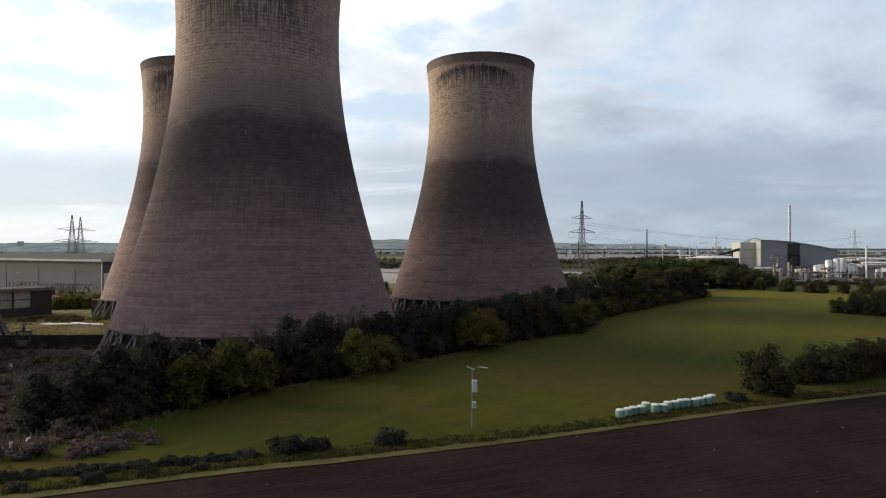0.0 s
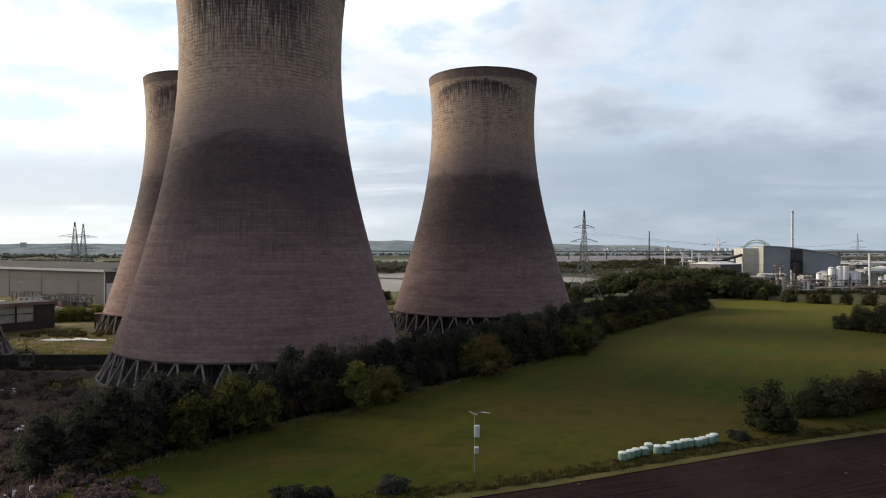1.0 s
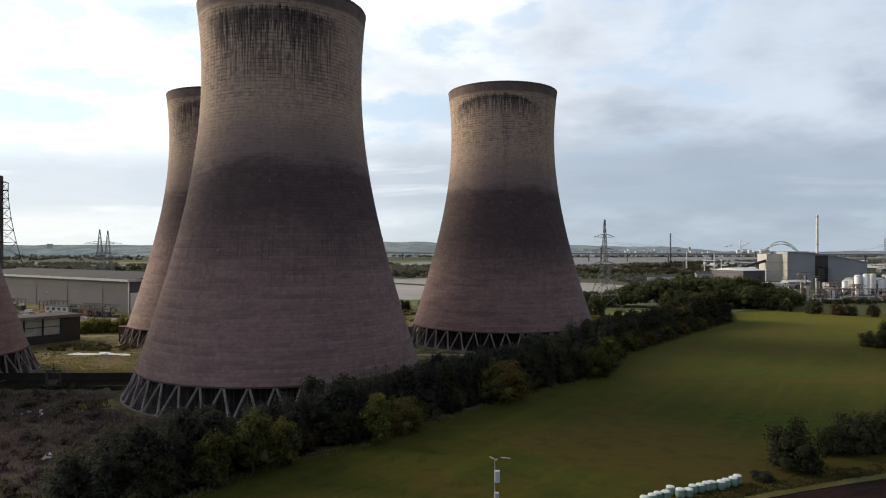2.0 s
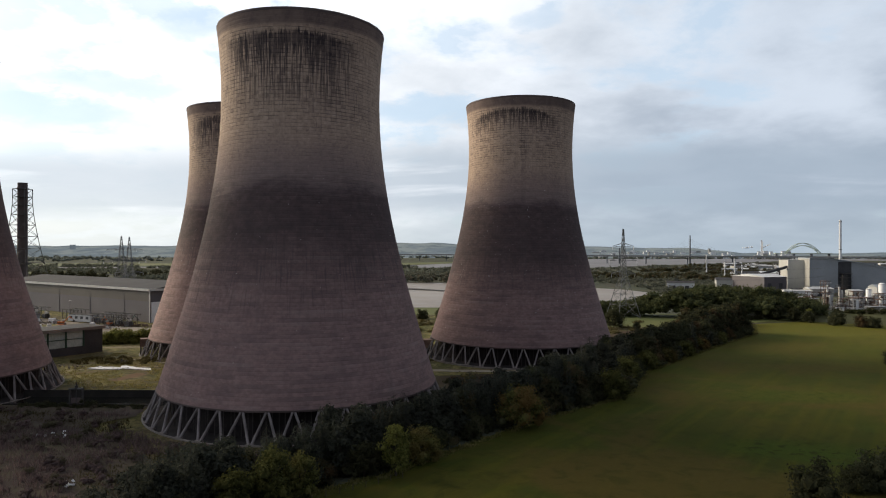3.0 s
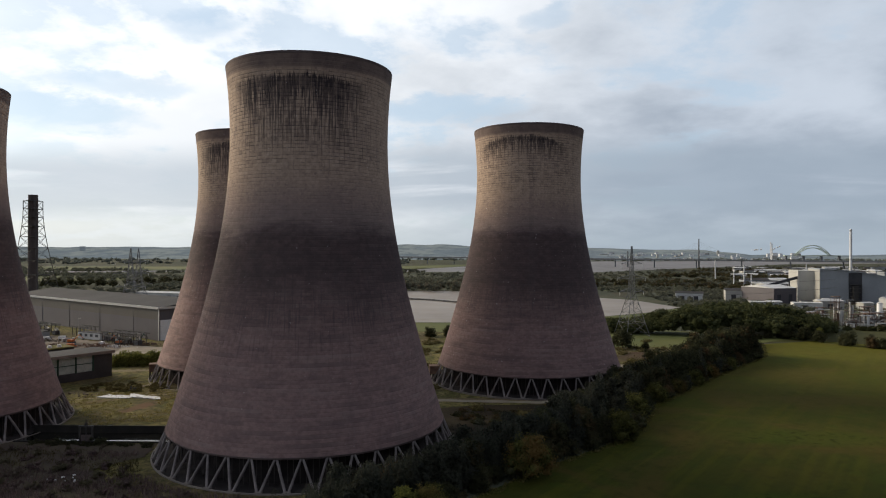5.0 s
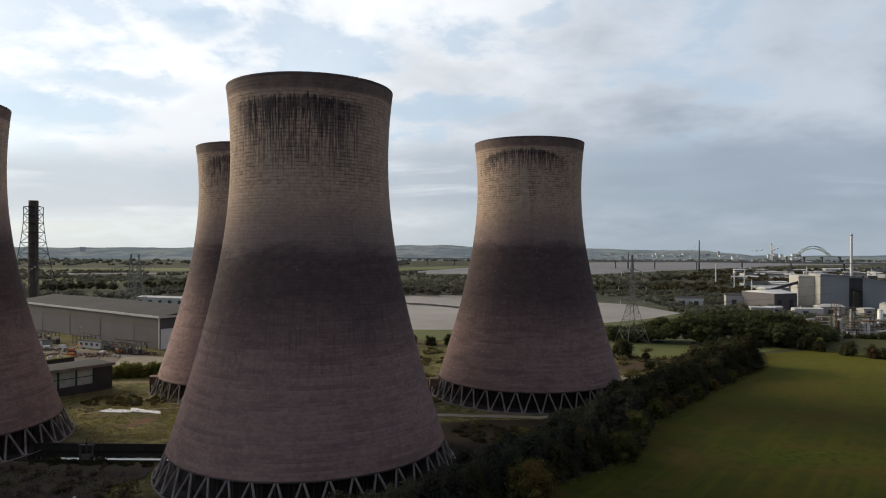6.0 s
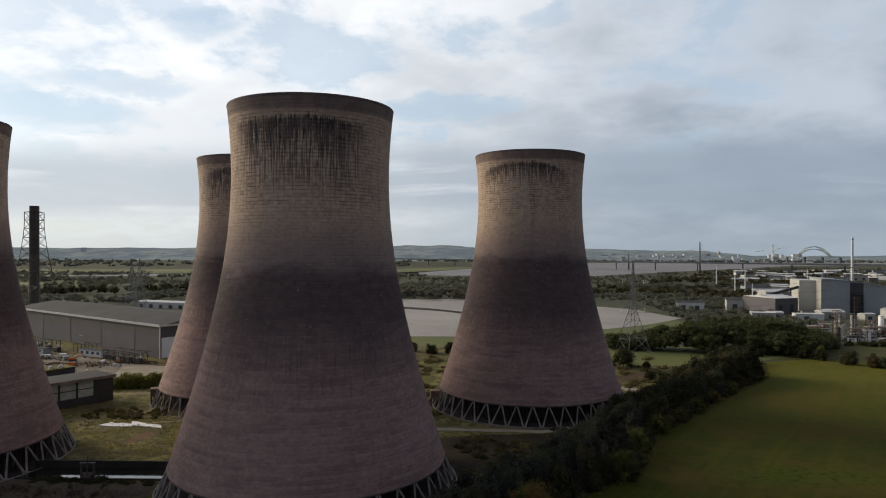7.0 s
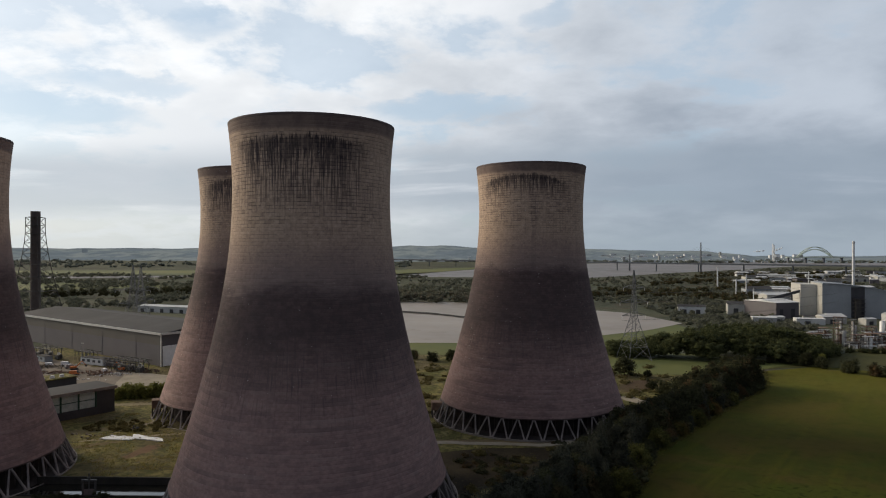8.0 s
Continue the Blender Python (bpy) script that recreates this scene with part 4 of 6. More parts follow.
def warehouse():
    # local x along the long side, y to the back
    m = Matrix.Translation((-207.5, 411.5, 0)) @ Matrix.Rotation(radians(147.5), 4, "Z")
    t = thing("warehouse", "long grey clad warehouse with a low-pitched roof", "warehouse", m)
    L, W, H = 215, -62, 22.4
    bm = bmesh.new()
    hull(bm, [(0, 0, 0), (L, 0, 0), (L, W, 0), (0, W, 0)], [(0, 0, H), (L, 0, H), (L, W, H), (0, W, H)])
    bmesh.ops.recalc_face_normals(bm, faces=bm.faces)
    part("wall", bm, MAT["grey_clad"], t)
    bm = bmesh.new()
    a = [bm.verts.new(v) for v in ((-1, 1, H), (L, 1, H), (L, W / 2, H + 4.0), (-1, W / 2, H + 4.0), (L, W - 1, H), (-1, W - 1, H))]
    for f in ((0, 1, 2, 3), (3, 2, 4, 5), (0, 3, 5), (1, 4, 2)):
        bm.faces.new([a[i] for i in f])
    part("roof", bm, MAT["grey_roof"], t)
    bm = bmesh.new()
    box(bm, -1.3, 0.95, H - 0.9, L, 1.4, H + 0.5)
    part("eaves_trim", bm, MAT["pale_trim"], t, "pale eaves band")
    bm = bmesh.new()
    box(bm, -1.3, W - 1, H - 0.9, -0.95, 0.9, H + 0.5)
    part("gable_trim", bm, MAT["pale_trim"], t, "pale verge band")
    bm = bmesh.new()
    box(bm, 0.3, 0.02, H - 7.5, L - 0.3, 0.14, H - 0.95)
    part("upper_cladding", bm, MAT["brown_clad"], t, "brown-grey upper cladding band")
    bm = bmesh.new()
    box(bm, -0.3, W + 4, 0.0, -0.02, -0.8, 14.5)
    part("gable_panel", bm, MAT["white"], t, "pale clad gable panel")
    bm = bmesh.new()
    box(bm, -0.5, 0.05, 0, 0.35, 0.5, H - 0.9)
    part("corner_post", bm, MAT["pale_trim"], t)
    for i in range(4):
        bm = bmesh.new()
        box(bm, 30 + i * 44.0, 0.02, 0, 30.3 + i * 44.0, 0.2, H - 0.9)
        part("downpipe", bm, MAT["grey_clad"], t)


warehouse()


def glazed_shed():
    # front wall runs along local x; the open ground is at negative y
    m = Matrix.Translation((-176, 304, 0)) @ Matrix.Rotation(radians(237), 4, "Z")
    t = thing("pump_house", "dark flat-roofed pump house with a tall glazed front", "building", m)
    L, D, H = 62.0, 17.0, 11.2
    bm = bmesh.new()
    box(bm, 0, -D, 0, L, 0.0, 3.6)
    part("plinth", bm, MAT["dark_clad"], t, "dark brick base wall")
    bm = bmesh.new()
    box(bm, 0, -D, 3.6, 8.5, 0, H)
    part("end_block", bm, MAT["dark_clad"], t, "dark windowless end block")
    bm = bmesh.new()
    box(bm, 8.5, -D, 3.6, L, -0.9, H - 0.2)
    part("inner_wall", bm, MAT["dark_clad"], t)
    bm = bmesh.new()
    box(bm, -0.8, -D - 0.8, H, L + 0.8, 0.9, H + 0.9, 0.08)
    roof = part("roof", bm, MAT["grey_roof"], t, "flat grey felt roof")
    bm = bmesh.new()
    box(bm, -0.9, 0.85, H - 0.25, L + 0.9, 1.05, H + 1.05)
    part("fascia", bm, MAT["concrete"], roof, "pale concrete fascia")
    n = 7
    for i in range(n):
        x0, x1 = 8.5 + (L - 8.5) * i / n, 8.5 + (L - 8.5) * (i + 1) / n
        w = new("window")
        w.parent = t
        for z0, z1 in ((3.75, 7.2), (7.4, 10.9)):
            bm = bmesh.new()
            box(bm, x0 + 0.25, -0.62, z0, x1 - 0.25, -0.55, z1)
            part("pane", bm, MAT["glass"], w, "pale grey-green glass pane")
        bm = bmesh.new()
        box(bm, x0 - 0.28, -0.85, 3.6, x0 + 0.28, 0.1, H - 0.02)
        box(bm, x0 + 0.28, -0.7, 7.15, x1 - 0.28, -0.35, 7.45)
        part("window_frame", bm, MAT["green_steel"], w, "dark green steel mullions")


glazed_shed()


def lattice_pylon(h=60.0, base=17.0, waist=1.7, arms=((0.49, 9.0), (0.64, 10.5), (0.80, 8.0))):
    t = thing("pylon", "grey steel lattice electricity pylon with three cross-arms", "pylon", group="pylons")
    bm = bmesh.new()

    def half(z):
        k = z / h
        return base / 2 * (1 - k / 0.48) + waist * k / 0.48 if k < 0.48 else waist - (waist - 0.3) * (k - 0.48) / 0.52
    levels = [0, 0.15, 0.27, 0.36, 0.43, 0.48, 0.54, 0.60, 0.66, 0.72, 0.78, 0.84, 0.90, 1.0]
    for a, b in zip(levels, levels[1:]):
        z0, z1 = a * h, b * h
        r0, r1 = half(z0), half(z1)
        c0 = [(sx * r0, sy * r0, z0) for sx, sy in ((-1, -1), (1, -1), (1, 1), (-1, 1))]
        c1 = [(sx * r1, sy * r1, z1) for sx, sy in ((-1, -1), (1, -1), (1, 1), (-1, 1))]
        for i in range(4):
            j = (i + 1) % 4
            bar(bm, c0[i], c1[i], 0.22, n=4, caps=False)
            bar(bm, c0[i], c1[j], 0.11, n=3, caps=False)
            bar(bm, c0[j], c1[i], 0.11, n=3, caps=False)
            bar(bm, c1[i], c1[j], 0.11, n=3, caps=False)
    part("tower_frame", bm, MAT["pylon"], t)
    for z, w in arms:
        for s in (-1, 1):
            bm = bmesh.new()
            r = half(z * h)
            tip = (s * w, 0, z * h + 0.4)
            for yy in (-r, r):
                bar(bm, (s * r, yy, z * h), tip, 0.17, n=4, caps=False)
                bar(bm, (s * r, yy, z * h + 2.4), tip, 0.16, n=4, caps=False)
            for k in (0.3, 0.6):
                x = s * (r + (w - r) * k)
                bar(bm, (x, -r * (1 - k), z * h), (x, r * (1 - k), z * h), 0.07, n=3, caps=False)
                bar(bm, (x, -r * (1 - k), z * h + 0.1), (x, -r * (1 - k), z * h + 2.4 * (1 - k)), 0.07, n=3, caps=False)
            arm = part("cross_arm", bm, MAT["pylon"], t)
            bm = bmesh.new()
            bar(bm, tip, (tip[0], 0, tip[2] - 2.4), 0.11, n=6)
            part("insulator", bm, MAT["white"], arm, "pale insulator string")
    return t


pylon = lattice_pylon()
pylon.matrix_basis = pose(95, 462, 2.0, 0, 0, 20)
heavy_pylon = lattice_pylon(60.0, 19.0, 3.0, ((0.40, 13.0), (0.60, 15.5), (0.78, 13.0)))
heavy_pylon.matrix_basis = pose(-336, 612, 0, 0, 0, 15)
copy_thing(heavy_pylon, pose(-351.5, 655, 0, 0, 0, 15))


def wires(name, ends, label):
    """Sagging conductors between pairs of points."""
    t = thing(name, label, "power line")
    for p, q, sag in ends:
        bm = bmesh.new()
        p, q = Vector(p), Vector(q)
        tube(bm, [p.lerp(q, k / 12) - Vector((0, 0, 4 * sag * k / 12 * (1 - k / 12))) for k in range(13)], 0.055)
        part("conductor", bm, MAT["dark_steel"], t)


wires("power_line", [((95 + 0.94 * w, 462 + 0.34 * w, 2 + 60 * z - 3), (640 + 0.6 * w, 1050 + 0.8 * w, 60 * z - 1), 9)
                     for z, w in ((0.49, 9.0), (0.64, 10.5), (0.80, 8.0), (0.49, -9.0), (0.64, -10.5), (0.80, -8.0))],
      "thin dark overhead conductors running off the lattice pylon")
copy_thing(pylon, pose(640, 1050, 0, 0, 0, -30))


def framed_chimney():
    t = thing("chimney", "tall dark chimney held in a steel lattice frame", "chimney", pose(-446, 632, 0))
    bm = bmesh.new()
    bar(bm, (0, 0, 0), (0, 0, 112), 4.6, 4.3, 24)
    part("flue", bm, MAT["chimney"], t)
    bm = bmesh.new()
    lv = [0, 18, 34, 48, 60, 71, 81, 90, 98, 106]

    def half(z):
        return 5.9 + 14.0 * max(0.0, (96 - z) / 96) ** 1.5
    for z0, z1 in zip(lv, lv[1:]):
        c0 = [(sx * half(z0), sy * half(z0), z0) for sx, sy in ((-1, -1), (1, -1), (1, 1), (-1, 1))]
        c1 = [(sx * half(z1), sy * half(z1), z1) for sx, sy in ((-1, -1), (1, -1), (1, 1), (-1, 1))]
        for i in range(4):
            j = (i + 1) % 4
            bar(bm, c0[i], c1[i], 0.4, n=4, caps=False)
            bar(bm, c0[i], c1[j], 0.2, n=3, caps=False)
            bar(bm, c0[j], c1[i], 0.2, n=3, caps=False)
            bar(bm, c1[i], c1[j], 0.25, n=3, caps=False)
    part("support_frame", bm, MAT["dark_steel"], t, "dark steel lattice frame")
    for z in (34, 48, 60, 71, 81, 90, 98, 106):
        bm = bmesh.new()
        lathe(bm, [(4.5, z), (6.3, z), (6.3, z + 0.5), (4.5, z + 0.5)], 16, close=True)
        part("platform", bm, MAT["dark_steel"], t)


framed_chimney()


# ---- grounds of the site ----
ribbon("site_ground", [(-72, 60), (-64, 110), (-44, 140), (-4, 188), (32, 236), (84, 318), (124, 398), (150, 450)],
       [(-420, 60), (-420, 200), (-400, 300), (-380, 400), (-330, 480), (-200, 500), (-80, 500), (90, 496)], 70, 60, MAT["rough_grass"], 0.14, "rough yellow-green grass on the power station ground")
ribbon("bramble_ground", [(-240, 40), (-230, 110), (-190, 150), (-145, 200)], [(-52, 62), (-58, 100), (-66, 140), (-98, 168)], 30, 30, MAT["scrub_soil"], 0.30, "dark brown ground under brambles", 3.0)
ribbon("bramble_bank", [(-150, 170), (-140, 196), (-128, 198), (-101, 198)], [(-120, 150), (-108, 170), (-103, 180), (-98, 186)], 24, 10, MAT["scrub_soil"], 0.33, "dark brown ground below the channel", 2.5)
ribbon("yard", [(-300, 400), (-245, 352), (-200, 345), (-176, 345)], [(-330, 455), (-262, 412), (-226, 400), (-188, 384)], 30, 14, MAT["dirt"], 0.30, "dusty demolition yard with bare ground", 4.0)
ribbon("track", [(-60, 252), (-22, 262.5), (20, 262), (34, 268)], [(-60, 255), (-22, 266.5), (20, 266.0), (32, 271)], 30, 3, MAT["track"], 0.32, "pale beaten track", 1.2)
ribbon("track_by_trees", [(63, 350), (72, 338), (79, 324)], [(70, 356), (79, 342), (85, 329)], 14, 3, MAT["track"], 0.32, "pale beaten track", 1.2)
ribbon("scrub_strip", [(-10, 208), (22, 236), (46, 258), (70, 300)], [(-34, 246), (-4, 258), (30, 262), (58, 300)], 30, 12, MAT["dark_scrub"], 0.28, "dark brown scrubby ground beside the tree belt", 3.0)
ribbon("service_road", [(-172, 342), (-185, 345), (-205, 352)], [(-150, 380), (-186, 385), (-222, 396)], 12, 4, MAT["track"], 0.36, "pale gravel service road", 1.0)
ribbon("lagoon_dyke", [(-190, 800), (-103, 772), (-71, 757), (-31, 721), (0, 712)], [(-190, 816), (-105, 790), (-71, 771), (-31, 733), (0, 722)], 30, 3, MAT["mud"], 1.2, "low dark dyke across the lagoon", 2.0)
ribbon("lagoon_bank", [(-300, 505), (-62, 470), (30, 468), (135, 520), (185, 620)], [(-270, 556), (-64, 532), (20, 538), (97, 596), (180, 690)], 30, 6, MAT["marsh"], 0.3, "bright green grass bank of the lagoon")
ribbon("paddock", [(58, 408), (96, 410), (130, 412), (158, 420), (180, 438)], [(60, 496), (110, 500), (160, 480), (190, 462), (206, 452)], 24, 10, MAT["marsh"], 0.20, "sunlit green paddock beside the pylon")


def culvert():
    t = thing("water_channel", "dark concrete channel holding still water", "channel", pose(-120, 204, 0, 0, 0, 3))
    bm = bmesh.new()
    hull(bm, [(-26, 5, -0.5), (24, 5, -0.5), (24, 12, -0.5), (-26, 12, -0.5)], [(-26, 5, 2.7), (24, 5, 2.7), (24, 6.2, 2.5), (-26, 6.2, 2.5)])
    part("back_wall", bm, MAT["mud"], t, "dark stained back wall")
    bm = bmesh.new()
    box(bm, -26, -5.6, -0.5, 24, -4.8, 0.62, 0.1)
    part("front_wall", bm, MAT["mud"], t)
    bm = bmesh.new()
    box(bm, -26, -4.8, -0.4, 24, 5.0, 0.38)
    part("water", bm, MAT["pool"], t, "still dark water reflecting the sky")


culvert()


def sluice_gate():
    t = thing("sluice_frame", "dark steel sluice gate frame with a screw stem", "sluice", pose(-123.5, 199.0, 0.2, 0, 0, 5))
    for x in (-1.9, 1.9):
        bm = bmesh.new()
        box(bm, x - 0.22, -0.3, 0, x + 0.22, 0.3, 4.6, 0.04)
        part("post", bm, MAT["dark_steel"], t)
    bm = bmesh.new()
    box(bm, -2.3, -0.35, 4.6, 2.3, 0.35, 5.1, 0.05)
    part("beam", bm, MAT["dark_steel"], t)
    bm = bmesh.new()
    bar(bm, (0, 0, 1.0), (0, 0, 7.0), 0.16, n=8)
    bar(bm, (0, 0, 5.1), (0, 0, 5.9), 0.45, n=10)
    part("stem", bm, MAT["dark_steel"], t)
    bm = bmesh.new()
    box(bm, -1.66, -0.1, 0.2, 1.66, 0.1, 2.2, 0.03)
    part("gate_leaf", bm, MAT["rim"], t)


sluice_gate()


def white_sheeting():
    t = thing("plastic_sheeting", "long strips of white plastic sheeting on the grass", "sheeting", pose(0, 0, 0))
    for pts in (((-156, 258.5), (-154, 263.5), (-141.5, 262.0), (-143, 257.5)), ((-143.5, 260.5), (-146, 266), (-131, 260.5), (-129, 256.8))):
        bm = bmesh.new()
        f = [Vector((*p, 0)) for p in pts]
        grid = []
        for i in range(13):
            row = []
            for j in range(5):
                u, v = i / 12, j / 4
                p = f[0].lerp(f[3], u).lerp(f[1].lerp(f[2], u), v)
                row.append(bm.verts.new((p.x, p.y + 0.5 * noise.noise((p.x * 0.4, v, 1)), height(p.x, p.y) + 0.5 + 0.3 * noise.noise((p.x * 0.5, p.y * 0.5, 2)))))
            grid.append(row)
        for i in range(12):
            for j in range(4):
                bm.faces.new((grid[i][j], grid[i + 1][j], grid[i + 1][j + 1], grid[i][j + 1]))
        r = bmesh.ops.extrude_face_region(bm, geom=list(bm.faces))
        for v in r["geom"]:
            if isinstance(v, bmesh.types.BMVert):
                v.co.z -= 0.35
        bmesh.ops.recalc_face_normals(bm, faces=bm.faces)
        part("sheet", bm, MAT["white"], t)


white_sheeting()


def inlet_house(x, y, turn):
    t = thing("inlet_chamber", "dark rusty valve chamber against the tower base", "valve chamber", pose(x, y, 0, 0, 0, turn), group="valve chambers")
    bm = bmesh.new()
    box(bm, -2.6, -2.6, 3.4, 2.6, 2.6, 7.0, 0.1)
    part("hood", bm, MAT["rust"], t, "dark rusty pipe hood")
    for px in (-2.3, 2.3):
        for py in (-2.3, 2.3):
            bm = bmesh.new()
            bar(bm, (px, py, -0.2), (px, py, 3.45), 0.3, n=6)
            part("leg", bm, MAT["dark_steel"], t)
    bm = bmesh.new()
    bar(bm, (0, 0, -0.2), (0, 0, 3.5), 1.3, n=12)
    part("riser_pipe", bm, MAT["dark_steel"], t)


inlet_house(-25.0, 306, 10)
inlet_house(-153, 300, 25)
inlet_house(-225, 192, 25)


def steel_gantry(x, y, w, d, h, turn):
    t = thing("switchyard_gantry", "dark steel switchyard frame", "gantry", pose(x, y, height(x, y), 0, 0, turn), group="switchyard gantries")
    for i in range(int(w / 5) + 1):
        for yy in (0, d):
            bm = bmesh.new()
            bar(bm, (i * 5, yy, -0.2), (i * 5, yy, h), 0.22, n=4)
            part("post", bm, MAT["dark_steel"], t)
    for yy in (0, d):
        bm = bmesh.new()
        box(bm, -1, yy - 0.25, h, w + 1, yy + 0.25, h + 0.7)
        part("beam", bm, MAT["dark_steel"], t)
    bm = bmesh.new()
    for i in range(int(w / 5)):
        bar(bm, (i * 5, 0, 0), (i * 5 + 5, 0, h), 0.1, n=3)
        bar(bm, (i * 5 + 2.5, 0, h), (i * 5 + 2.5, d, h + 0.3), 0.14, n=4)
        bar(bm, (i * 5 + 2.5, d * 0.5, h * 0.35), (i * 5 + 2.5, d * 0.5, h), 0.25, 0.12, n=6)
    part("bracing", bm, MAT["steel"], t)


steel_gantry(-240, 404, 32, 9, 6.5, -26)
steel_gantry(-236, 399, 24, 6, 4.5, -26)
steel_gantry(-315, 440, 26, 9, 6.5, -30)
steel_gantry(-276, 430, 18, 7, 6.0, -30)


def transformer(x, y, turn, s):
    t = thing("transformer", "grey finned switchyard transformer with pale insulators", "transformer", Matrix.LocRotScale((x, y, height(x, y) + 0.25), Euler((0, 0, turn)), (s, s, s)), group="switchyard transformers")
    bm = bmesh.new()
    box(bm, -1.6, -1.0, 0, 1.6, 1.0, 2.4, 0.08)
    part("tank", bm, MAT["dark_steel"], t)
    for sy in (-1, 1):
        for i in range(6):
            bm = bmesh.new()
            x0 = -1.35 + i * 0.5
            box(bm, x0, min(sy * 1.05, sy * 1.5), 0.4, x0 + 0.12, max(sy * 1.05, sy * 1.5), 2.1)
            part("fin", bm, MAT["steel"], t)
    for i in range(3):
        bm = bmesh.new()
        bar(bm, (-1.0 + i, 0, 2.4), (-1.0 + i, 0, 4.0), 0.2, 0.12, 8)
        part("insulator", bm, MAT["pale_trim"], t, "pale ribbed insulator")
    bm = bmesh.new()
    bar(bm, (-1.3, 0.7, 2.9), (1.3, 0.7, 2.9), 0.35, n=10)
    part("conservator", bm, MAT["steel"], t)


for x, y, a, s in ((-228, 401, -0.4, 1.2), (-220, 398, -0.4, 1.2), (-212, 394, -0.3, 1.3), (-234, 409, -0.5, 1.1), (-298, 436, -0.5, 1.3), (-308, 441, -0.5, 1.3), (-288, 431, -0.5, 1.2), (-320, 447, -0.5, 1.2)):
    transformer(x, y, a, s)


def van(x, y, turn, mat, label):
    t = thing("van", label, "van", pose(x, y, height(x, y) + 0.3, 0, 0, turn), group="parked vans")
    bm = bmesh.new()
    hull(bm, [(-2.6, -1, 0.45), (2.6, -1, 0.45), (2.6, 1, 0.45), (-2.6, 1, 0.45)], [(-2.5, -0.95, 2.3), (1.3, -0.95, 2.3), (1.3, 0.95, 2.3), (-2.5, 0.95, 2.3)])
    part("body", bm, mat, t)
    bm = bmesh.new()
    hull(bm, [(2.15, -0.8, 1.2), (2.3, -0.8, 1.2), (2.3, 0.8, 1.2), (2.15, 0.8, 1.2)], [(1.5, -0.75, 2.1), (1.65, -0.75, 2.1), (1.65, 0.75, 2.1), (1.5, 0.75, 2.1)])
    part("windscreen", bm, MAT["dark_clad"], t)
    for wx in (-1.7, 1.7):
        for wy in (-1.0, 0.8):
            bm = bmesh.new()
            bar(bm, (wx, wy, 0.4), (wx, wy + 0.2, 0.4), 0.38, n=12)
            part("wheel", bm, MAT["dark_steel"], t)


for x, y, a, c in ((-270, 411, 20, "white"), (-278, 407, 30, "white"), (-262, 402, 60, "steel"), (-233, 392, 100, "white"), (-247, 384, 10, "orange")):
    van(x, y, a, MAT[c], "parked " + {"white": "white panel van", "steel": "grey panel van", "orange": "orange works van"}[c] + " in the yard")
lamp_post = thing("lamp_post", "slim steel yard lamp post", "lamp post", pose(-266, 421, 0.3))
bm = bmesh.new()
bar(bm, (0, 0, -0.2), (0, 0, 14), 0.16, 0.09, 8)
part("pole", bm, MAT["steel"], lamp_post)
bm = bmesh.new()
box(bm, -0.2, -0.2, 14, 1.6, 0.2, 14.25, 0.05)
part("lamp_head", bm, MAT["pale_trim"], lamp_post)


def cabin(x, y, w, d, h, turn, mat, label):
    t = thing("site_cabin", label, "cabin", pose(x, y, height(x, y) + 0.25, 0, 0, turn), group="site cabins")
    bm = bmesh.new()
    box(bm, 0, 0, 0, w, d, h, 0.06)
    part("body", bm, mat, t)
    bm = bmesh.new()
    box(bm, -0.2, -0.2, h, w + 0.2, d + 0.2, h + 0.25, 0.04)
    part("roof", bm, MAT["grey_roof"], t)
    for i in range(int(w / 5)):
        bm = bmesh.new()
        box(bm, 1.5 + i * 5, -0.06, h * 0.4, 4.0 + i * 5, 0.0, h * 0.8)
        part("window", bm, MAT["dark_clad"], t)


cabin(-264, 417, 21, 6, 4.2, -22, MAT["white_clad"], "white site cabin with dark windows")
cabin(-243, 411, 6, 5, 3.2, -22, MAT["grey_clad"], "small grey site cabin")
cabin(-300, 425, 12, 5, 3.4, -30, MAT["blue_clad"], "blue-grey steel site cabin")


def excavator(x, y, turn, mat, label):
    t = thing("excavator", label, "excavator", pose(x, y, height(x, y) + 0.3, 0, 0, turn), group="excavators")
    for s in (-1.1, 1.1):
        bm = bmesh.new()
        box(bm, -2.1, s - 0.35, 0, 2.1, s + 0.35, 0.9, 0.25)
        part("crawler", bm, MAT["dark_steel"], t)
    bm = bmesh.new()
    box(bm, -2.3, -1.3, 0.95, 1.4, 1.3, 2.2, 0.15)
    part("body", bm, mat, t)
    bm = bmesh.new()
    box(bm, 0.1, 0.2, 2.2, 1.5, 1.3, 3.3, 0.1)
    part("cab", bm, MAT["glass"], t)
    bm = bmesh.new()
    bar(bm, (1.3, -0.3, 1.8), (4.2, -0.3, 5.2), 0.32, 0.25, 6)
    bar(bm, (4.2, -0.3, 5.2), (6.6, -0.3, 2.8), 0.24, 0.18, 6)
    part("boom", bm, mat, t)
    bm = bmesh.new()
    box(bm, 6.1, -0.9, 1.7, 7.2, 0.3, 2.8, 0.2)
    part("bucket", bm, MAT["dark_steel"], t)


excavator(-225, 396, 160, MAT["orange"], "orange tracked excavator in the yard")
excavator(-256, 398, 20, MAT["orange"], "orange tracked excavator in the yard")
excavator(-216, 402, 75, MAT["green_steel"], "green tracked excavator in the yard")


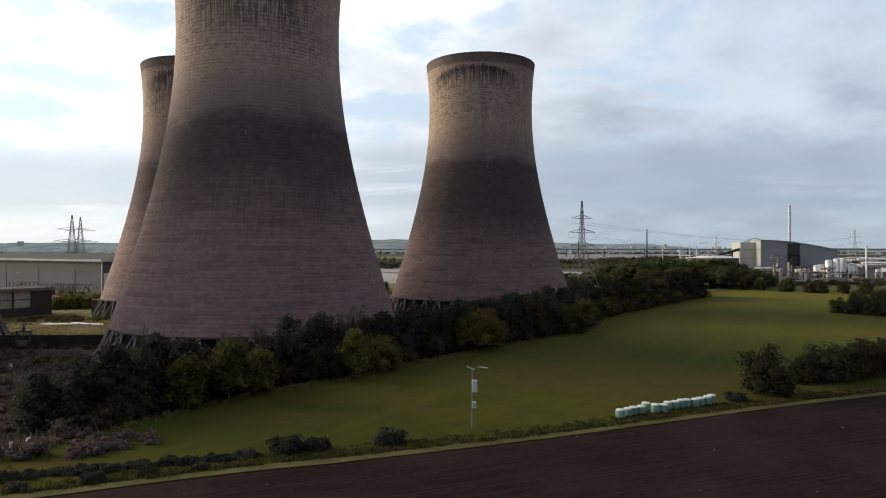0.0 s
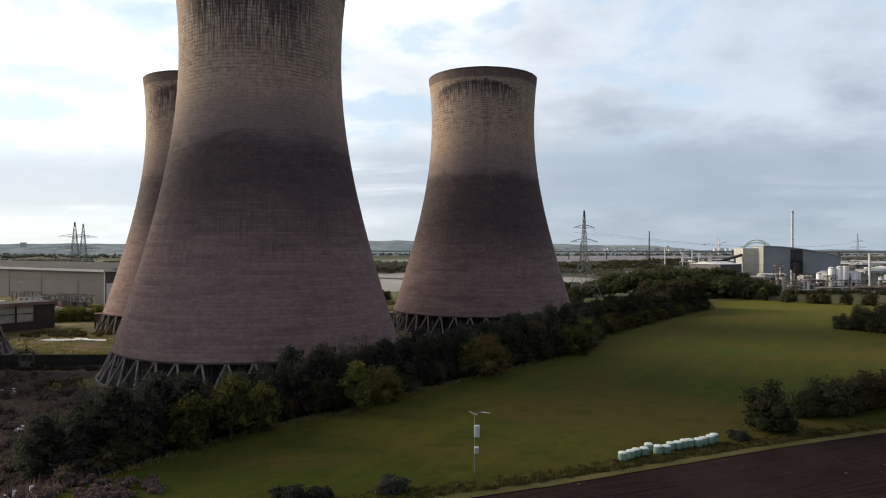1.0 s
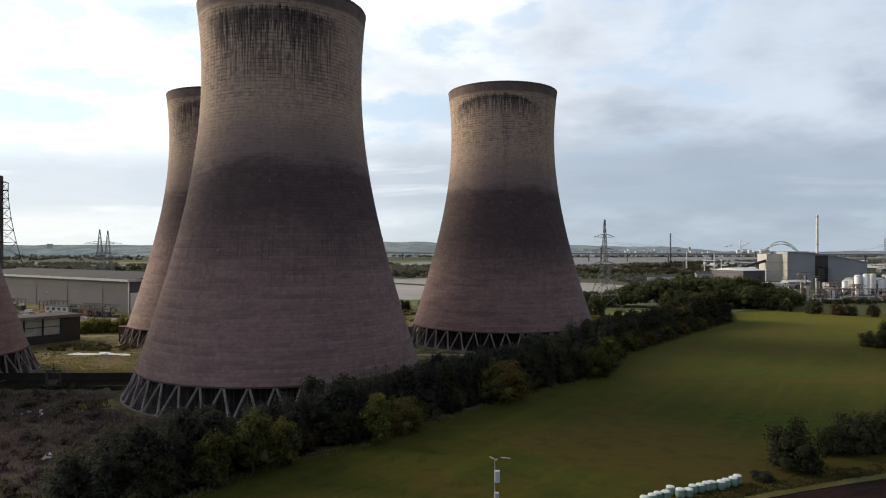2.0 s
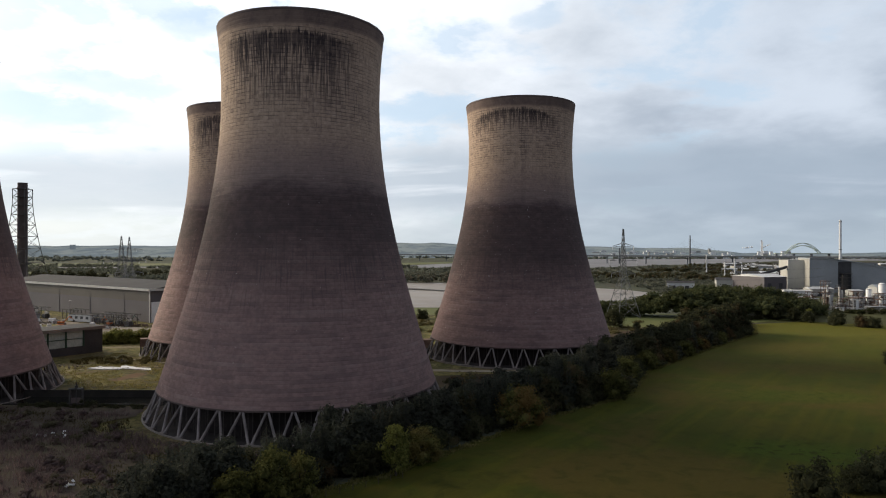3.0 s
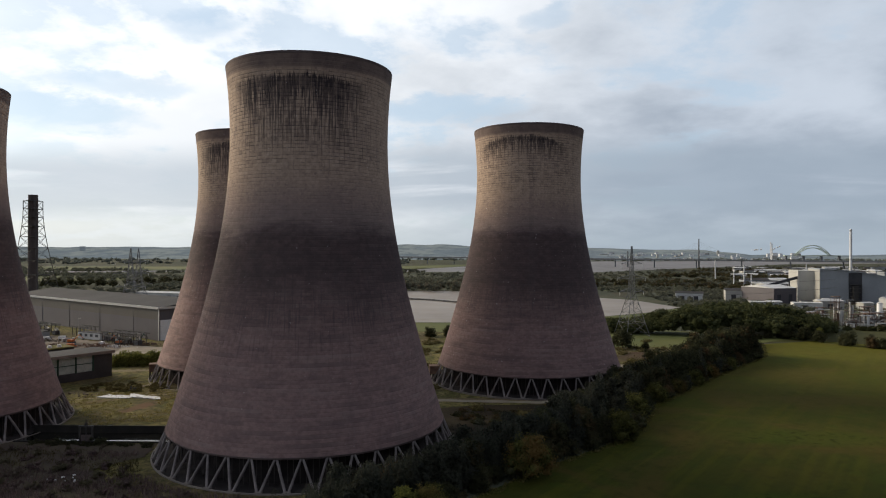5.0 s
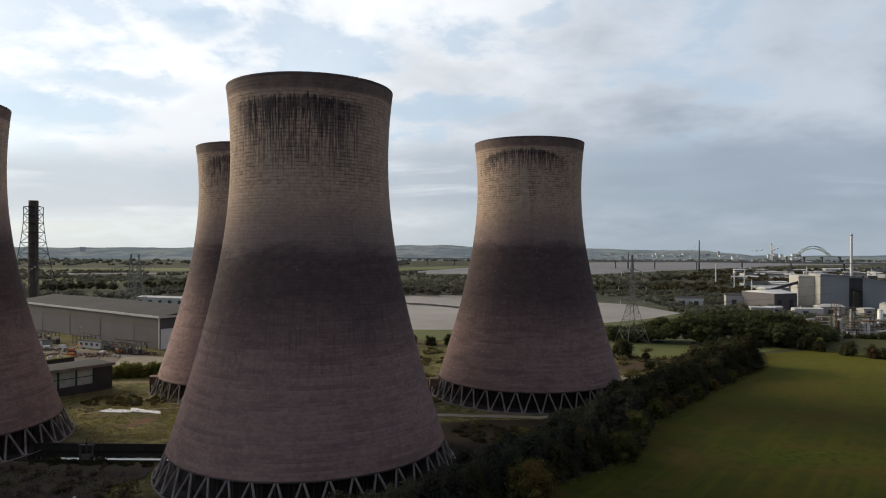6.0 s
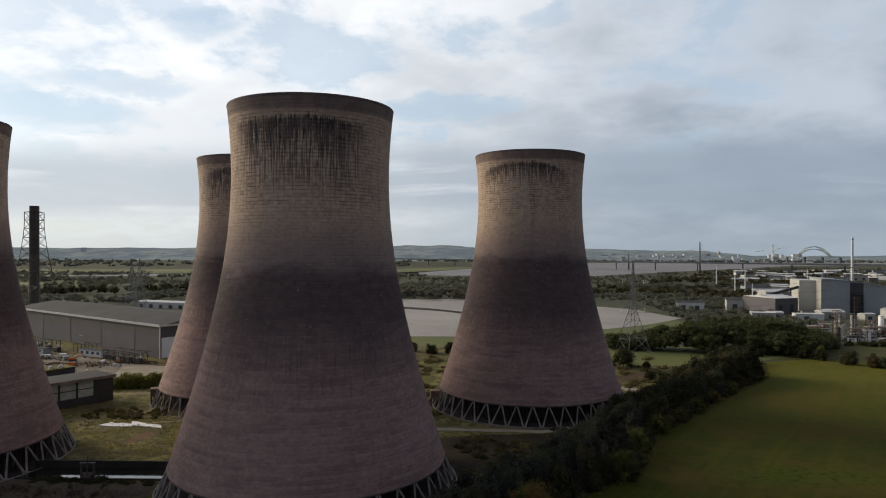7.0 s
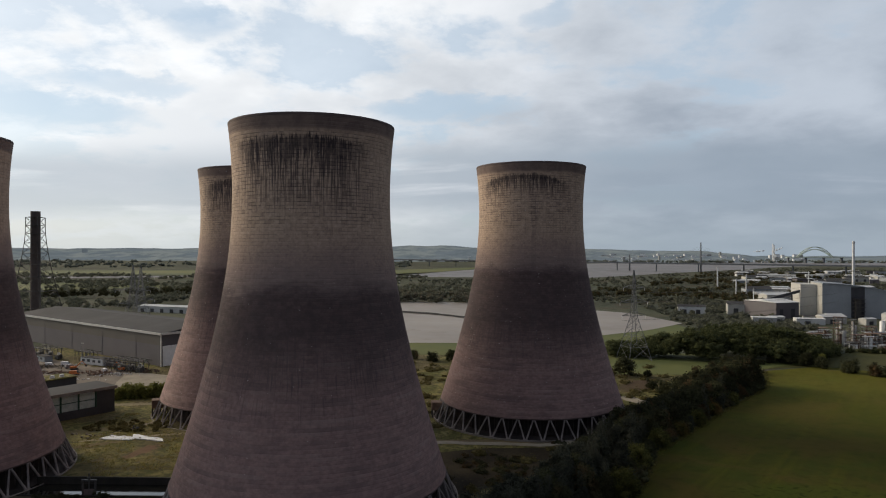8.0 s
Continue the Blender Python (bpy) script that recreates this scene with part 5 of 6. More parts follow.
def rubble(name, x, y, w, d, h, count, mat, label, seed):
    gg = np.random.default_rng(seed)
    bm = bmesh.new()
    for i in range(count):
        px, py = gg.normal(0, w / 3), gg.normal(0, d / 3)
        k = max(0.15, 1 - (px / w * 2) ** 2 - (py / d * 2) ** 2)
        s = gg.uniform(0.25, 0.9)
        m = Matrix.LocRotScale((px, py, gg.uniform(0, h * k) + 0.1), Euler(gg.uniform(0, 3, 3)), (s * gg.uniform(0.6, 2.2), s, s * 0.5))
        bmesh.ops.create_cube(bm, size=1.0, matrix=m)
    ob = part(name, bm, mat)
    ob.location = (x, y, height(x, y) + 0.2)
    tagged(ob, label, "rubble", kind="stuff")


rubble("rubble_heap", -236, 388, 26, 8, 2.2, 160, MAT["rust"], "heap of red-brown demolition scrap", 1)
rubble("rubble_heap", -250, 372, 30, 7, 1.6, 140, MAT["pale_trim"], "low heap of pale broken concrete", 2)
rubble("rubble_heap", -212, 396, 18, 7, 2.4, 120, MAT["rust"], "heap of red-brown demolition scrap", 3)
rubble("rubble_heap", -280, 405, 30, 9, 2.0, 140, MAT["dirt"], "low heap of broken hardcore", 4)
rubble("rubble_heap", -150, 274, 3, 3, 1.6, 20, MAT["dark_clad"], "small dark heap beside the pit", 5)
rubble("rubble_heap", -165, 262, 30, 5, 0.6, 30, MAT["track"], "strewn broken hardcore", 6)
rubble("scrap_sheets", -110, 165, 8, 5, 0.5, 9, MAT["white"], "scattered pale scrap sheets among brambles", 8)
rubble("scrap_sheets", -82, 131, 5, 4, 0.4, 5, MAT["white"], "scattered pale scrap sheets among brambles", 9)
rubble("scrap_sheets", -53, 86, 4, 3, 0.4, 5, MAT["white"], "scattered pale scrap sheets among brambles", 10)


def roof_yard_block():
    t = thing("low_block", "low flat-roofed block with an overgrown roof", "building", pose(-229, 358, 0, 0, 0, 237))
    bm = bmesh.new()
    box(bm, 0, -14, 0, 34, 0, 5.0)
    part("wall", bm, MAT["dark_clad"], t)
    bm = bmesh.new()
    box(bm, -0.5, -14.5, 5.0, 34.5, 0.5, 5.6, 0.05)
    part("roof", bm, MAT["rough_grass"], t, "overgrown mossy roof")
    for i in range(5):
        bm = bmesh.new()
        bar(bm, (6 + i * 5, -4, 5.5), (6 + i * 5, -4, 6.9), 1.3, 1.0, 10)
        part("roof_vent", bm, MAT["pale_trim"], t, "pale round roof vent")


roof_yard_block()
rubble("rubble_heap", -262, 388, 26, 7, 1.4, 120, MAT["rust"], "low heap of red-brown scrap", 11)
rubble("rubble_heap", -222, 386, 16, 6, 1.2, 80, MAT["pale_trim"], "low heap of pale broken concrete", 12)

# ---- industry and bridges ----


def big_plant():
    t = thing("plant_building", "large blue-grey process building with a curved roof", "factory", pose(360, 765, 1.5, 0, 0, -10))
    L, D = 80, 46
    bm = bmesh.new()
    front, back = [], []
    n = 12
    for i in range(n + 1):
        k = i / n
        z = 37.5 - 11.5 * k ** 1.8
        front.append((L * k, 0, z)), back.append((L * k, D, z))
    a = [bm.verts.new(v) for v in front]
    b = [bm.verts.new(v) for v in back]
    a0, b0 = [bm.verts.new((v[0], 0, 0)) for v in front], [bm.verts.new((v[0], D, 0)) for v in front]
    for i in range(n):
        bm.faces.new((a0[i], a0[i + 1], a[i + 1], a[i]))
        bm.faces.new((b0[i + 1], b0[i], b[i], b[i + 1]))
    bm.faces.new((b0[0], a0[0], a[0], b[0]))
    bm.faces.new((a0[n], b0[n], b[n], a[n]))
    part("wall", bm, MAT["blue_clad"], t)
    bm = bmesh.new()
    for i in range(n):
        (x0, _, z0), (x1, _, z1) = front[i], front[i + 1]
        hull(bm, [(x0, -1.2, z0), (x1, -1.2, z1), (x1, D + 1, z1), (x0, D + 1, z0)], [(x0, -1.2, z0 + 0.8), (x1, -1.2, z1 + 0.8), (x1, D + 1, z1 + 0.8), (x0, D + 1, z0 + 0.8)])
    part("roof", bm, MAT["blue_clad"], t, "curved dark roof sheet")
    bm = bmesh.new()
    box(bm, -0.3, 0.3, 0, -0.02, D - 0.3, 37.0)
    part("side_cladding", bm, MAT["beige_clad"], t, "pale cream side cladding")
    # no real gap: a flat dark panel gives the recess its shade
    bm = bmesh.new()
    box(bm, 28, -0.25, 0, 41, -0.02, 34.0)
    part("loading_recess", bm, MAT["dark_clad"], t, "flat dark panel for the shade of a tall recess")
    bm = bmesh.new()
    box(bm, -17, 20, 0, -0.4, 62, 35.5)
    part("annex", bm, MAT["beige_clad"], t, "pale cream annex")
    bm = bmesh.new()
    box(bm, 31, -6, 0, 36, -0.3, 20)
    for k in range(5):
        box(bm, 29, -7, 4 + 4.3 * k, 40, -0.3, 4.4 + 4.3 * k)
    part("service_tower", bm, MAT["dark_steel"], t)
    # conveyor rising to the annex
    bm = bmesh.new()
    hull(bm, [(-75, 22, 8), (-75, 26, 8), (-14, 26, 27), (-14, 22, 27)], [(-75, 22, 11), (-75, 26, 11), (-14, 26, 30), (-14, 22, 30)])
    for x in (-60, -42, -25):
        z = 8 + (x + 75) / 61 * 19
        box(bm, x - 0.5, 22.5, 0, x + 0.5, 25.5, z + 0.3)
    part("conveyor", bm, MAT["dark_clad"], t, "enclosed inclined conveyor")


big_plant()


def chimney_stack(x, y, h, r, mat, label):
    t = thing("stack", label, "chimney", pose(x, y, height(x, y)), group="factory stacks")
    bm = bmesh.new()
    bar(bm, (0, 0, 0), (0, 0, h), r, r * 0.85, 16)
    part("flue", bm, mat, t)
    for k in (0.55, 0.97):
        bm = bmesh.new()
        lathe(bm, [(r * 0.8, h * k), (r * 1.12, h * k), (r * 1.12, h * k + 0.5), (r * 0.8, h * k + 0.5)], 16, close=True)
        part("collar", bm, MAT["dark_steel"], t)


chimney_stack(457, 891, 85, 1.7, MAT["stack"], "tall slim pale steel chimney stack")
for x, y, h, r in ((420, 1150, 34, 1.2), (372, 1060, 30, 1.0), (610, 1350, 34, 1.2), (455, 1400, 40, 1.4), (300, 800, 30, 0.6), (432, 690, 30, 0.7), (395, 630, 30, 0.8)):
    chimney_stack(x, y, h, r, MAT["stack"], "slim grey steel vent stack")


def shed_building(x, y, w, d, h, turn, wall, roof, label="low industrial shed with a shallow pitched roof", pitch=0.12):
    t = thing("industrial_shed", label, "industrial shed", pose(x, y, height(x, y), 0, 0, turn), group="industrial sheds")
    bm = bmesh.new()
    box(bm, 0, 0, -0.3, w, d, h)
    part("wall", bm, wall, t)
    bm = bmesh.new()
    r = h + d * pitch
    a = [bm.verts.new(v) for v in ((-0.5, -0.5, h + 0.02), (w + 0.5, -0.5, h + 0.02), (w + 0.5, d + 0.5, h + 0.02), (-0.5, d + 0.5, h + 0.02), (-0.5, d / 2, r), (w + 0.5, d / 2, r))]
    for f in ((0, 1, 5, 4), (2, 3, 4, 5), (0, 4, 3), (1, 2, 5), (3, 2, 1, 0)):
        bm.faces.new([a[i] for i in f])
    part("roof", bm, roof, t)
    n = max(1, int(w / 14))
    for i in range(n):
        bm = bmesh.new()
        box(bm, w * (i + 0.3) / n, -0.12, 0, w * (i + 0.3) / n + min(5, w / n * 0.4), -0.01, h * 0.6)
        part("door", bm, MAT["dark_clad"], t)
    return t


shed_building(303, 745, 32, 46, 17, 24, MAT["grey_clad"], MAT["white_clad"], "blue-grey warehouse with a pale low roof", 0.06)
shed_building(268, 790, 20, 24, 12, -14, MAT["beige_clad"], MAT["grey_roof"], "cream works shed with a grey roof", 0.1)
shed_building(285, 712, 14, 10, 5, 8, MAT["white_clad"], MAT["white_clad"], "small white site shed")
shed_building(318, 716, 12, 9, 6, -16, MAT["beige_clad"], MAT["grey_roof"], "small cream site shed")
shed_building(345, 722, 16, 9, 7, 4, MAT["grey_clad"], MAT["white_clad"], "small grey site shed")
shed_building(366, 690, 13, 9, 6, 20, MAT["beige_clad"], MAT["white_clad"], "small cream site shed")
shed_building(402, 655, 15, 10, 7, -6, MAT["beige_clad"], MAT["grey_roof"], "small cream site shed")
shed_building(425, 610, 18, 9, 5, 10, MAT["grey_clad"], MAT["grey_roof"], "small grey site shed")
shed_building(262, 700, 22, 12, 6, -10, MAT["white_clad"], MAT["white_clad"], "long white low shed", 0.05)
shed_building(300, 690, 26, 12, 6, -8, MAT["white_clad"], MAT["white_clad"], "long white low shed", 0.05)
shed_building(215, 800, 30, 16, 8, -14, MAT["white_clad"], MAT["grey_roof"])
shed_building(330, 700, 24, 14, 7, 5, MAT["beige_clad"], MAT["white_clad"])
shed_building(430, 640, 46, 24, 9, 0, MAT["blue_clad"], MAT["dark_clad"], "long dark blue shed beside the tanks", 0.08)
shed_building(395, 700, 30, 20, 9, -5, MAT["white_clad"], MAT["blue_clad"])
g = np.random.default_rng(31)
for i in range(190):
    y = 830 + 1500 * g.uniform() ** 1.2
    x = y * g.uniform(0.35, 0.84)
    if 320 < x < 500 and y < 920 or y > (1780 + (x - 268) * 1.13) - 80:
        continue
    u = g.uniform()
    shed_building(x, y, g.uniform(14, 55), g.uniform(10, 26), g.uniform(4.5, 10), g.uniform(-30, 30),
                  MAT["white_clad"] if u < 0.4 else MAT["beige_clad"] if u < 0.6 else MAT["blue_clad"] if u < 0.8 else MAT["grey_clad"],
                  MAT["white_clad"] if g.uniform() < 0.5 else MAT["grey_roof"])


def tank(x, y, r, h, label="white cylindrical storage tank"):
    t = thing("storage_tank", label, "tank", pose(x, y, height(x, y)), group="storage tanks")
    bm = bmesh.new()
    lathe(bm, [(r, 0), (r, h), (r * 0.7, h + r * 0.22), (0.05, h + r * 0.32)], 24)
    part("shell", bm, MAT["white"], t, smooth=True)
    bm = bmesh.new()
    lathe(bm, [(r + 0.02, h - 0.3), (r + 0.18, h - 0.3), (r + 0.18, h), (r + 0.02, h)], 24, close=True)
    part("rim_rail", bm, MAT["steel"], t)
    bm = bmesh.new()
    for k in range(int(h / 0.9)):
        a = -1.6 + k * 0.09
        box(bm, (r + 0.35) * math.cos(a) - 0.35, (r + 0.35) * math.sin(a) - 0.35, 0.9 * k, (r + 0.35) * math.cos(a) + 0.35, (r + 0.35) * math.sin(a) + 0.35, 0.9 * k + 0.15)
    part("stair", bm, MAT["steel"], t)


for x, y, r, h in ((346, 606, 2.8, 17), (352, 604, 2.8, 18), (359, 607, 2.9, 18), (366, 605, 2.6, 14), (371, 609, 2.4, 13), (338, 612, 2.2, 12), (386, 600, 2.0, 9)):
    tank(x, y, r, h)


def process_unit(x, y, w, d, floors, seed, label="open steel process structure with pipes and columns"):
    gg = np.random.default_rng(seed)
    t = thing("process_unit", label, "process plant", pose(x, y, height(x, y), 0, 0, gg.uniform(-12, 12)), group="process units")
    step = 4.5
    steel = (MAT["steel"], MAT["rust"], MAT["dark_steel"])[seed % 3]
    for px in np.arange(0, w + 0.1, 4.0):
        for py in (0, d):
            bm = bmesh.new()
            bar(bm, (px, py, 0), (px, py, floors * step), 0.2, n=4)
            part("column", bm, steel, t)
    for fl in range(floors):
        z = fl * step
        bm = bmesh.new()
        box(bm, -0.3, -0.3, z + step - 0.3, w + 0.3, d + 0.3, z + step)
        part("deck", bm, steel, t)
        for px in np.arange(0, w - 1, 4.0):
            bm = bmesh.new()
            bar(bm, (px, 0, z), (px + 4, 0, z + step), 0.11, n=3)
            part("brace", bm, steel, t)
    for i in range(int(w * d / 9) + 3):
        bm = bmesh.new()
        px, py, r = gg.uniform(0.5, w), gg.uniform(-1, d), gg.uniform(0.4, 1.1)
        z = gg.uniform(0.3, 1.0) * floors * step
        bar(bm, (px, py, 0), (px, py, z), r, n=10)
        part("vessel", bm, (MAT["white"], MAT["rust"], MAT["steel"], MAT["pale_trim"])[int(gg.integers(4))], t)
    for i in range(8):
        bm = bmesh.new()
        z, py = gg.uniform(0.1, 0.95) * floors * step, gg.uniform(-1.5, d)
        bar(bm, (-2, py, z), (w + 2, py, z), 0.22, n=6)
        part("pipe", bm, (MAT["white"], MAT["rust"], MAT["steel"])[int(gg.integers(3))], t)


for x, y, w, d, floors, seed in ((265, 541, 5, 5, 5, 1), (288, 565, 5, 4, 4, 2), (252, 556, 12, 7, 2, 3), (293, 548, 18, 7, 2, 4), (269, 529, 14, 6, 1, 5), (304, 541, 22, 6, 1, 6), (324, 534, 26, 6, 1, 7), (350, 543, 30, 8, 2, 8),
                                 (285, 515, 26, 5, 1, 9), (247, 545, 10, 6, 2, 10), (278, 538, 10, 6, 2, 13), (296, 558, 9, 6, 3, 16), (317, 548, 16, 6, 2, 14), (346, 528, 20, 6, 1, 19), (373, 537, 22, 7, 2, 11), (313, 515, 24, 5, 1, 22), (256, 548, 6, 4, 3, 25), (272, 552, 5, 4, 3, 26), (280, 528, 8, 5, 2, 27), (300, 530, 7, 5, 3, 28), (262, 566, 9, 5, 2, 29), (308, 556, 8, 5, 2, 30), (332, 549, 10, 5, 2, 31)):
    process_unit(x, y, w, d, floors, seed)


def river_bridge():
    t = thing("cable_stayed_bridge", "far grey cable-stayed bridge across the river", "bridge")
    p, q = Vector((-1400, 3620, 24)), Vector((1700, 1660, 26))
    d = (q - p).normalized()
    s = Vector((-d.y, d.x, 0))
    bm = bmesh.new()
    hull(bm, [p - s * 12, q - s * 12, q + s * 12, p + s * 12], [v + Vector((0, 0, 5.0)) for v in (p - s * 12, q - s * 12, q + s * 12, p + s * 12)])
    bmesh.ops.recalc_face_normals(bm, faces=bm.faces)
    part("deck", bm, MAT["bridge"], t)
    L = (q - p).length
    for i in range(26):
        c = p + d * (L * (i + 0.5) / 26)
        bm = bmesh.new()
        hull(bm, [(c.x - 1.6, c.y - 1.6, -1), (c.x + 1.6, c.y - 1.6, -1), (c.x + 1.6, c.y + 1.6, -1), (c.x - 1.6, c.y + 1.6, -1)],
             [(c.x - 1.6, c.y - 1.6, c.z), (c.x + 1.6, c.y - 1.6, c.z), (c.x + 1.6, c.y + 1.6, c.z), (c.x - 1.6, c.y + 1.6, c.z)])
        part("pier", bm, MAT["bridge"], t)
    for x, h in ((487, 57), (693, 98)):
        k = (x - p.x) / (q.x - p.x)
        c = p.lerp(q, k)
        bm = bmesh.new()
        bar(bm, (c.x, c.y, -1), (c.x, c.y, h), 3.0, 1.7, 10)
        tower = part("pylon_mast", bm, MAT["bridge"], t)
        for j in range(1, 9):
            for sg in (-1, 1):
                bm = bmesh.new()
                e = c + d * sg * (j * h * 0.17)
                bar(bm, (c.x, c.y, h * (0.5 + 0.05 * j)), (e.x, e.y, 28), 0.12, n=3)
                part("stay", bm, MAT["bridge"], tower)


river_bridge()


def arch_bridge():
    t = thing("arch_bridge", "far pale green steel arch bridge", "bridge")
    x0, x1, y, z0, h = 1708, 1896, 3900, 32, 58
    for yy in (0, 25):
        bm = bmesh.new()
        for r, hh in ((1.0, h), (0.72, h - 14)):
            last = None
            for i in range(25):
                k = i / 24
                c = Vector((x0 + (x1 - x0) * k, y + yy, z0 - 12 * (1 - r) * 0 + hh * (1 - (2 * k - 1) ** 2)))
                if last:
                    bar(bm, last, c, 2.2, n=4, caps=False)
                last = c
        part("arch_rib", bm, MAT["arch"], t)
    bm = bmesh.new()
    box(bm, x0 - 60, y, z0 - 2, x1 + 60, y + 25, z0 + 2)
    part("deck", bm, MAT["arch"], t)
    for k in range(4):
        bm = bmesh.new()
        x = x0 - 50 + k * (x1 - x0 + 100) / 3
        box(bm, x - 4, y + 5, -2, x + 4, y + 20, z0 - 2)
        part("pier", bm, MAT["bridge"], t)


arch_bridge()

# towers and town specks on the far shore
g = np.random.default_rng(44)
for i in range(110):
    a = radians(g.uniform(9, 24)) if i < 90 else radians(g.uniform(-9, 4))
    k = g.uniform(0.08, 0.55)
    w, h = g.uniform(10, 38), g.uniform(6, 11)
    if i % 30 == 0:
        w, h = 12, 24
    y = 3900 + 900 * k
    t = thing("town_building", "far pale town building across the river", "building", pose(y * math.tan(a), y, 70 * smooth01(0, 1, k) - 4, 0, 0, g.uniform(-20, 20)), group="far town buildings")
    bm = bmesh.new()
    box(bm, 0, 0, -8, w, 14, h)
    part("wall", bm, MAT["white"] if i % 3 else MAT["beige_clad"], t)
    bm = bmesh.new()
    hull(bm, [(-0.5, -0.5, h), (w + 0.5, -0.5, h), (w + 0.5, 14.5, h), (-0.5, 14.5, h)], [(0, 6, h + 3), (w, 6, h + 3), (w, 8, h + 3), (0, 8, h + 3)])
    part("roof", bm, MAT["blue_clad"], t)
hill_block = thing("hilltop_block", "far square block on the hill crest", "building", pose(-2520, 4000, 66))
bm = bmesh.new()
box(bm, 0, 0, -20, 26, 20, 9)
# shares the hills' haze colour and glow
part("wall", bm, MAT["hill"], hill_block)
for x, y, h in ((1611, 4000, 108), (1622, 4010, 100)):
    chimney_stack(x, y, h, 3, MAT["white"], "far pale factory chimney")

# ---- woods and scrub ----


def wood(name, spots, label, cards=16, size=0.75, lumps=7, mat="leaf_far", seed=3):
    """Many small trees as one mesh. spots: (x, y, height, width)."""
    gg = np.random.default_rng(seed)
    cs, rs = [], []
    for x, y, h, w in spots:
        z = height(x, y)
        for i in range(lumps):
            a, r = gg.uniform(0, 6.28), w * 0.36 * math.sqrt(gg.uniform())
            cs.append((x + r * math.cos(a), y + r * math.sin(a), z + h * gg.uniform(0.30, 0.82) - 0.2 * r))
            rs.append(w * gg.uniform(0.20, 0.32))
    me = crown_mesh(name, cs, rs, cards, size, MAT[mat], 0.8, seed, 0.7)
    return tagged(link_mesh(name, me, None), label, "wood", kind="stuff")


def scatter(n, seed, place, hs, ws):
    gg = np.random.default_rng(seed)
    out = []
    while len(out) < n:
        p = place(gg)
        if p is None:
            continue
        h = gg.uniform(*hs)
        out.append((p[0], p[1], h, max(gg.uniform(*ws), h * 0.6)))
    return out


WOOD_FRONT = along_line([(80, 472), (108, 466), (140, 455), (165, 449), (192, 446), (212, 450), (238, 486)])
WOOD_BACK = along_line([(88, 490), (118, 488), (142, 490), (168, 512), (204, 546), (236, 560), (252, 556)])


def tall_wood():
    """Spots of the wood: low at its ends, tall in the middle."""
    gg = np.random.default_rng(3)
    out = []
    for i in range(280):
        u, v = gg.uniform(), gg.uniform()
        p = WOOD_FRONT(u).lerp(WOOD_BACK(u), v)
        h = (11 + 12 * smooth01(100, 135, p.x) * (1 - smooth01(195, 245, p.x))) * gg.uniform(0.78, 1.08) * (0.72 + 0.28 * smooth01(0.0, 0.35, v))
        out.append((p.x, p.y, h, gg.uniform(8, 12)))
    return out


wood("wood_by_pylon", tall_wood(), "dense green mixed wood behind the paddock", 34, 0.55, 9, "leaf_wood")


SHORE = ((-3000, 1500), (268, 1780), (550, 2120), (893, 2500), (1325, 3050), (2600, 3600))


def shore(x):
    """How far the land reaches before the river."""
    for (x0, y0), (x1, y1) in zip(SHORE, SHORE[1:]):
        if x <= x1:
            return y0 + (y1 - y0) * (x - x0) / (x1 - x0)
    return SHORE[-1][1]


def in_scrub(gg):
    y = 640 + 2100 * gg.uniform() ** 1.5
    x = y * gg.uniform(0.05, 0.85)
    if x < 190 and y < 930 or y > shore(x) - 20 or 300 < x < 480 and y < 860:
        return None
    return (x, y) if noise.noise((x * 0.006, y * 0.004, 3)) > -0.34 else None


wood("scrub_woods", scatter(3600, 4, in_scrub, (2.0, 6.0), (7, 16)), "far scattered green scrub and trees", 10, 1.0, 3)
wood("tree_rows", scatter(420, 14, lambda gg: (lambda p: None if p[1] > shore(p[0]) - 20 or p[0] < 150 and p[1] < 1000 or 300 < p[0] < 480 and p[1] < 860 else p)((lambda k, u: (120 + k * 70 + u * (260 + 30 * k), 1000 + k * 140 + 90 * math.sin(k * 2.1 + 4 * u) + gg.uniform(-8, 8)))(int(gg.integers(0, 9)), gg.uniform())), (7, 12), (9, 15)),
     "far rows of dark trees between the works and the river", 14, 1.0, 5, "leaf_mid", 14)


def in_left(gg):
    y = 650 + 1150 * gg.uniform()
    x = -y * gg.uniform(0.02, 0.75)
    if y < 915 and x > -430:
        return None
    return (x, y) if noise.noise((x * 0.005, y * 0.006, 9)) > -0.05 or (y < 1250 and x > -200) else None


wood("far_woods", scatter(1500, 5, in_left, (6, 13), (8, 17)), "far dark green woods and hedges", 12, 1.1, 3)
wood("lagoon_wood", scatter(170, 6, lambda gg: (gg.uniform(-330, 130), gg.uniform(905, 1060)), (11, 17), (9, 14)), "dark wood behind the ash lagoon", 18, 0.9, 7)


def far_shore(gg):
    a = radians(gg.uniform(-38, 36))
    y = gg.uniform(2450, 3700) if a < -0.12 else gg.uniform(3820, 4300)
    return y * math.tan(a), y


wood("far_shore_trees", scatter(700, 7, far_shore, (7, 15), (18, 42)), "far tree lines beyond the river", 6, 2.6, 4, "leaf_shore")

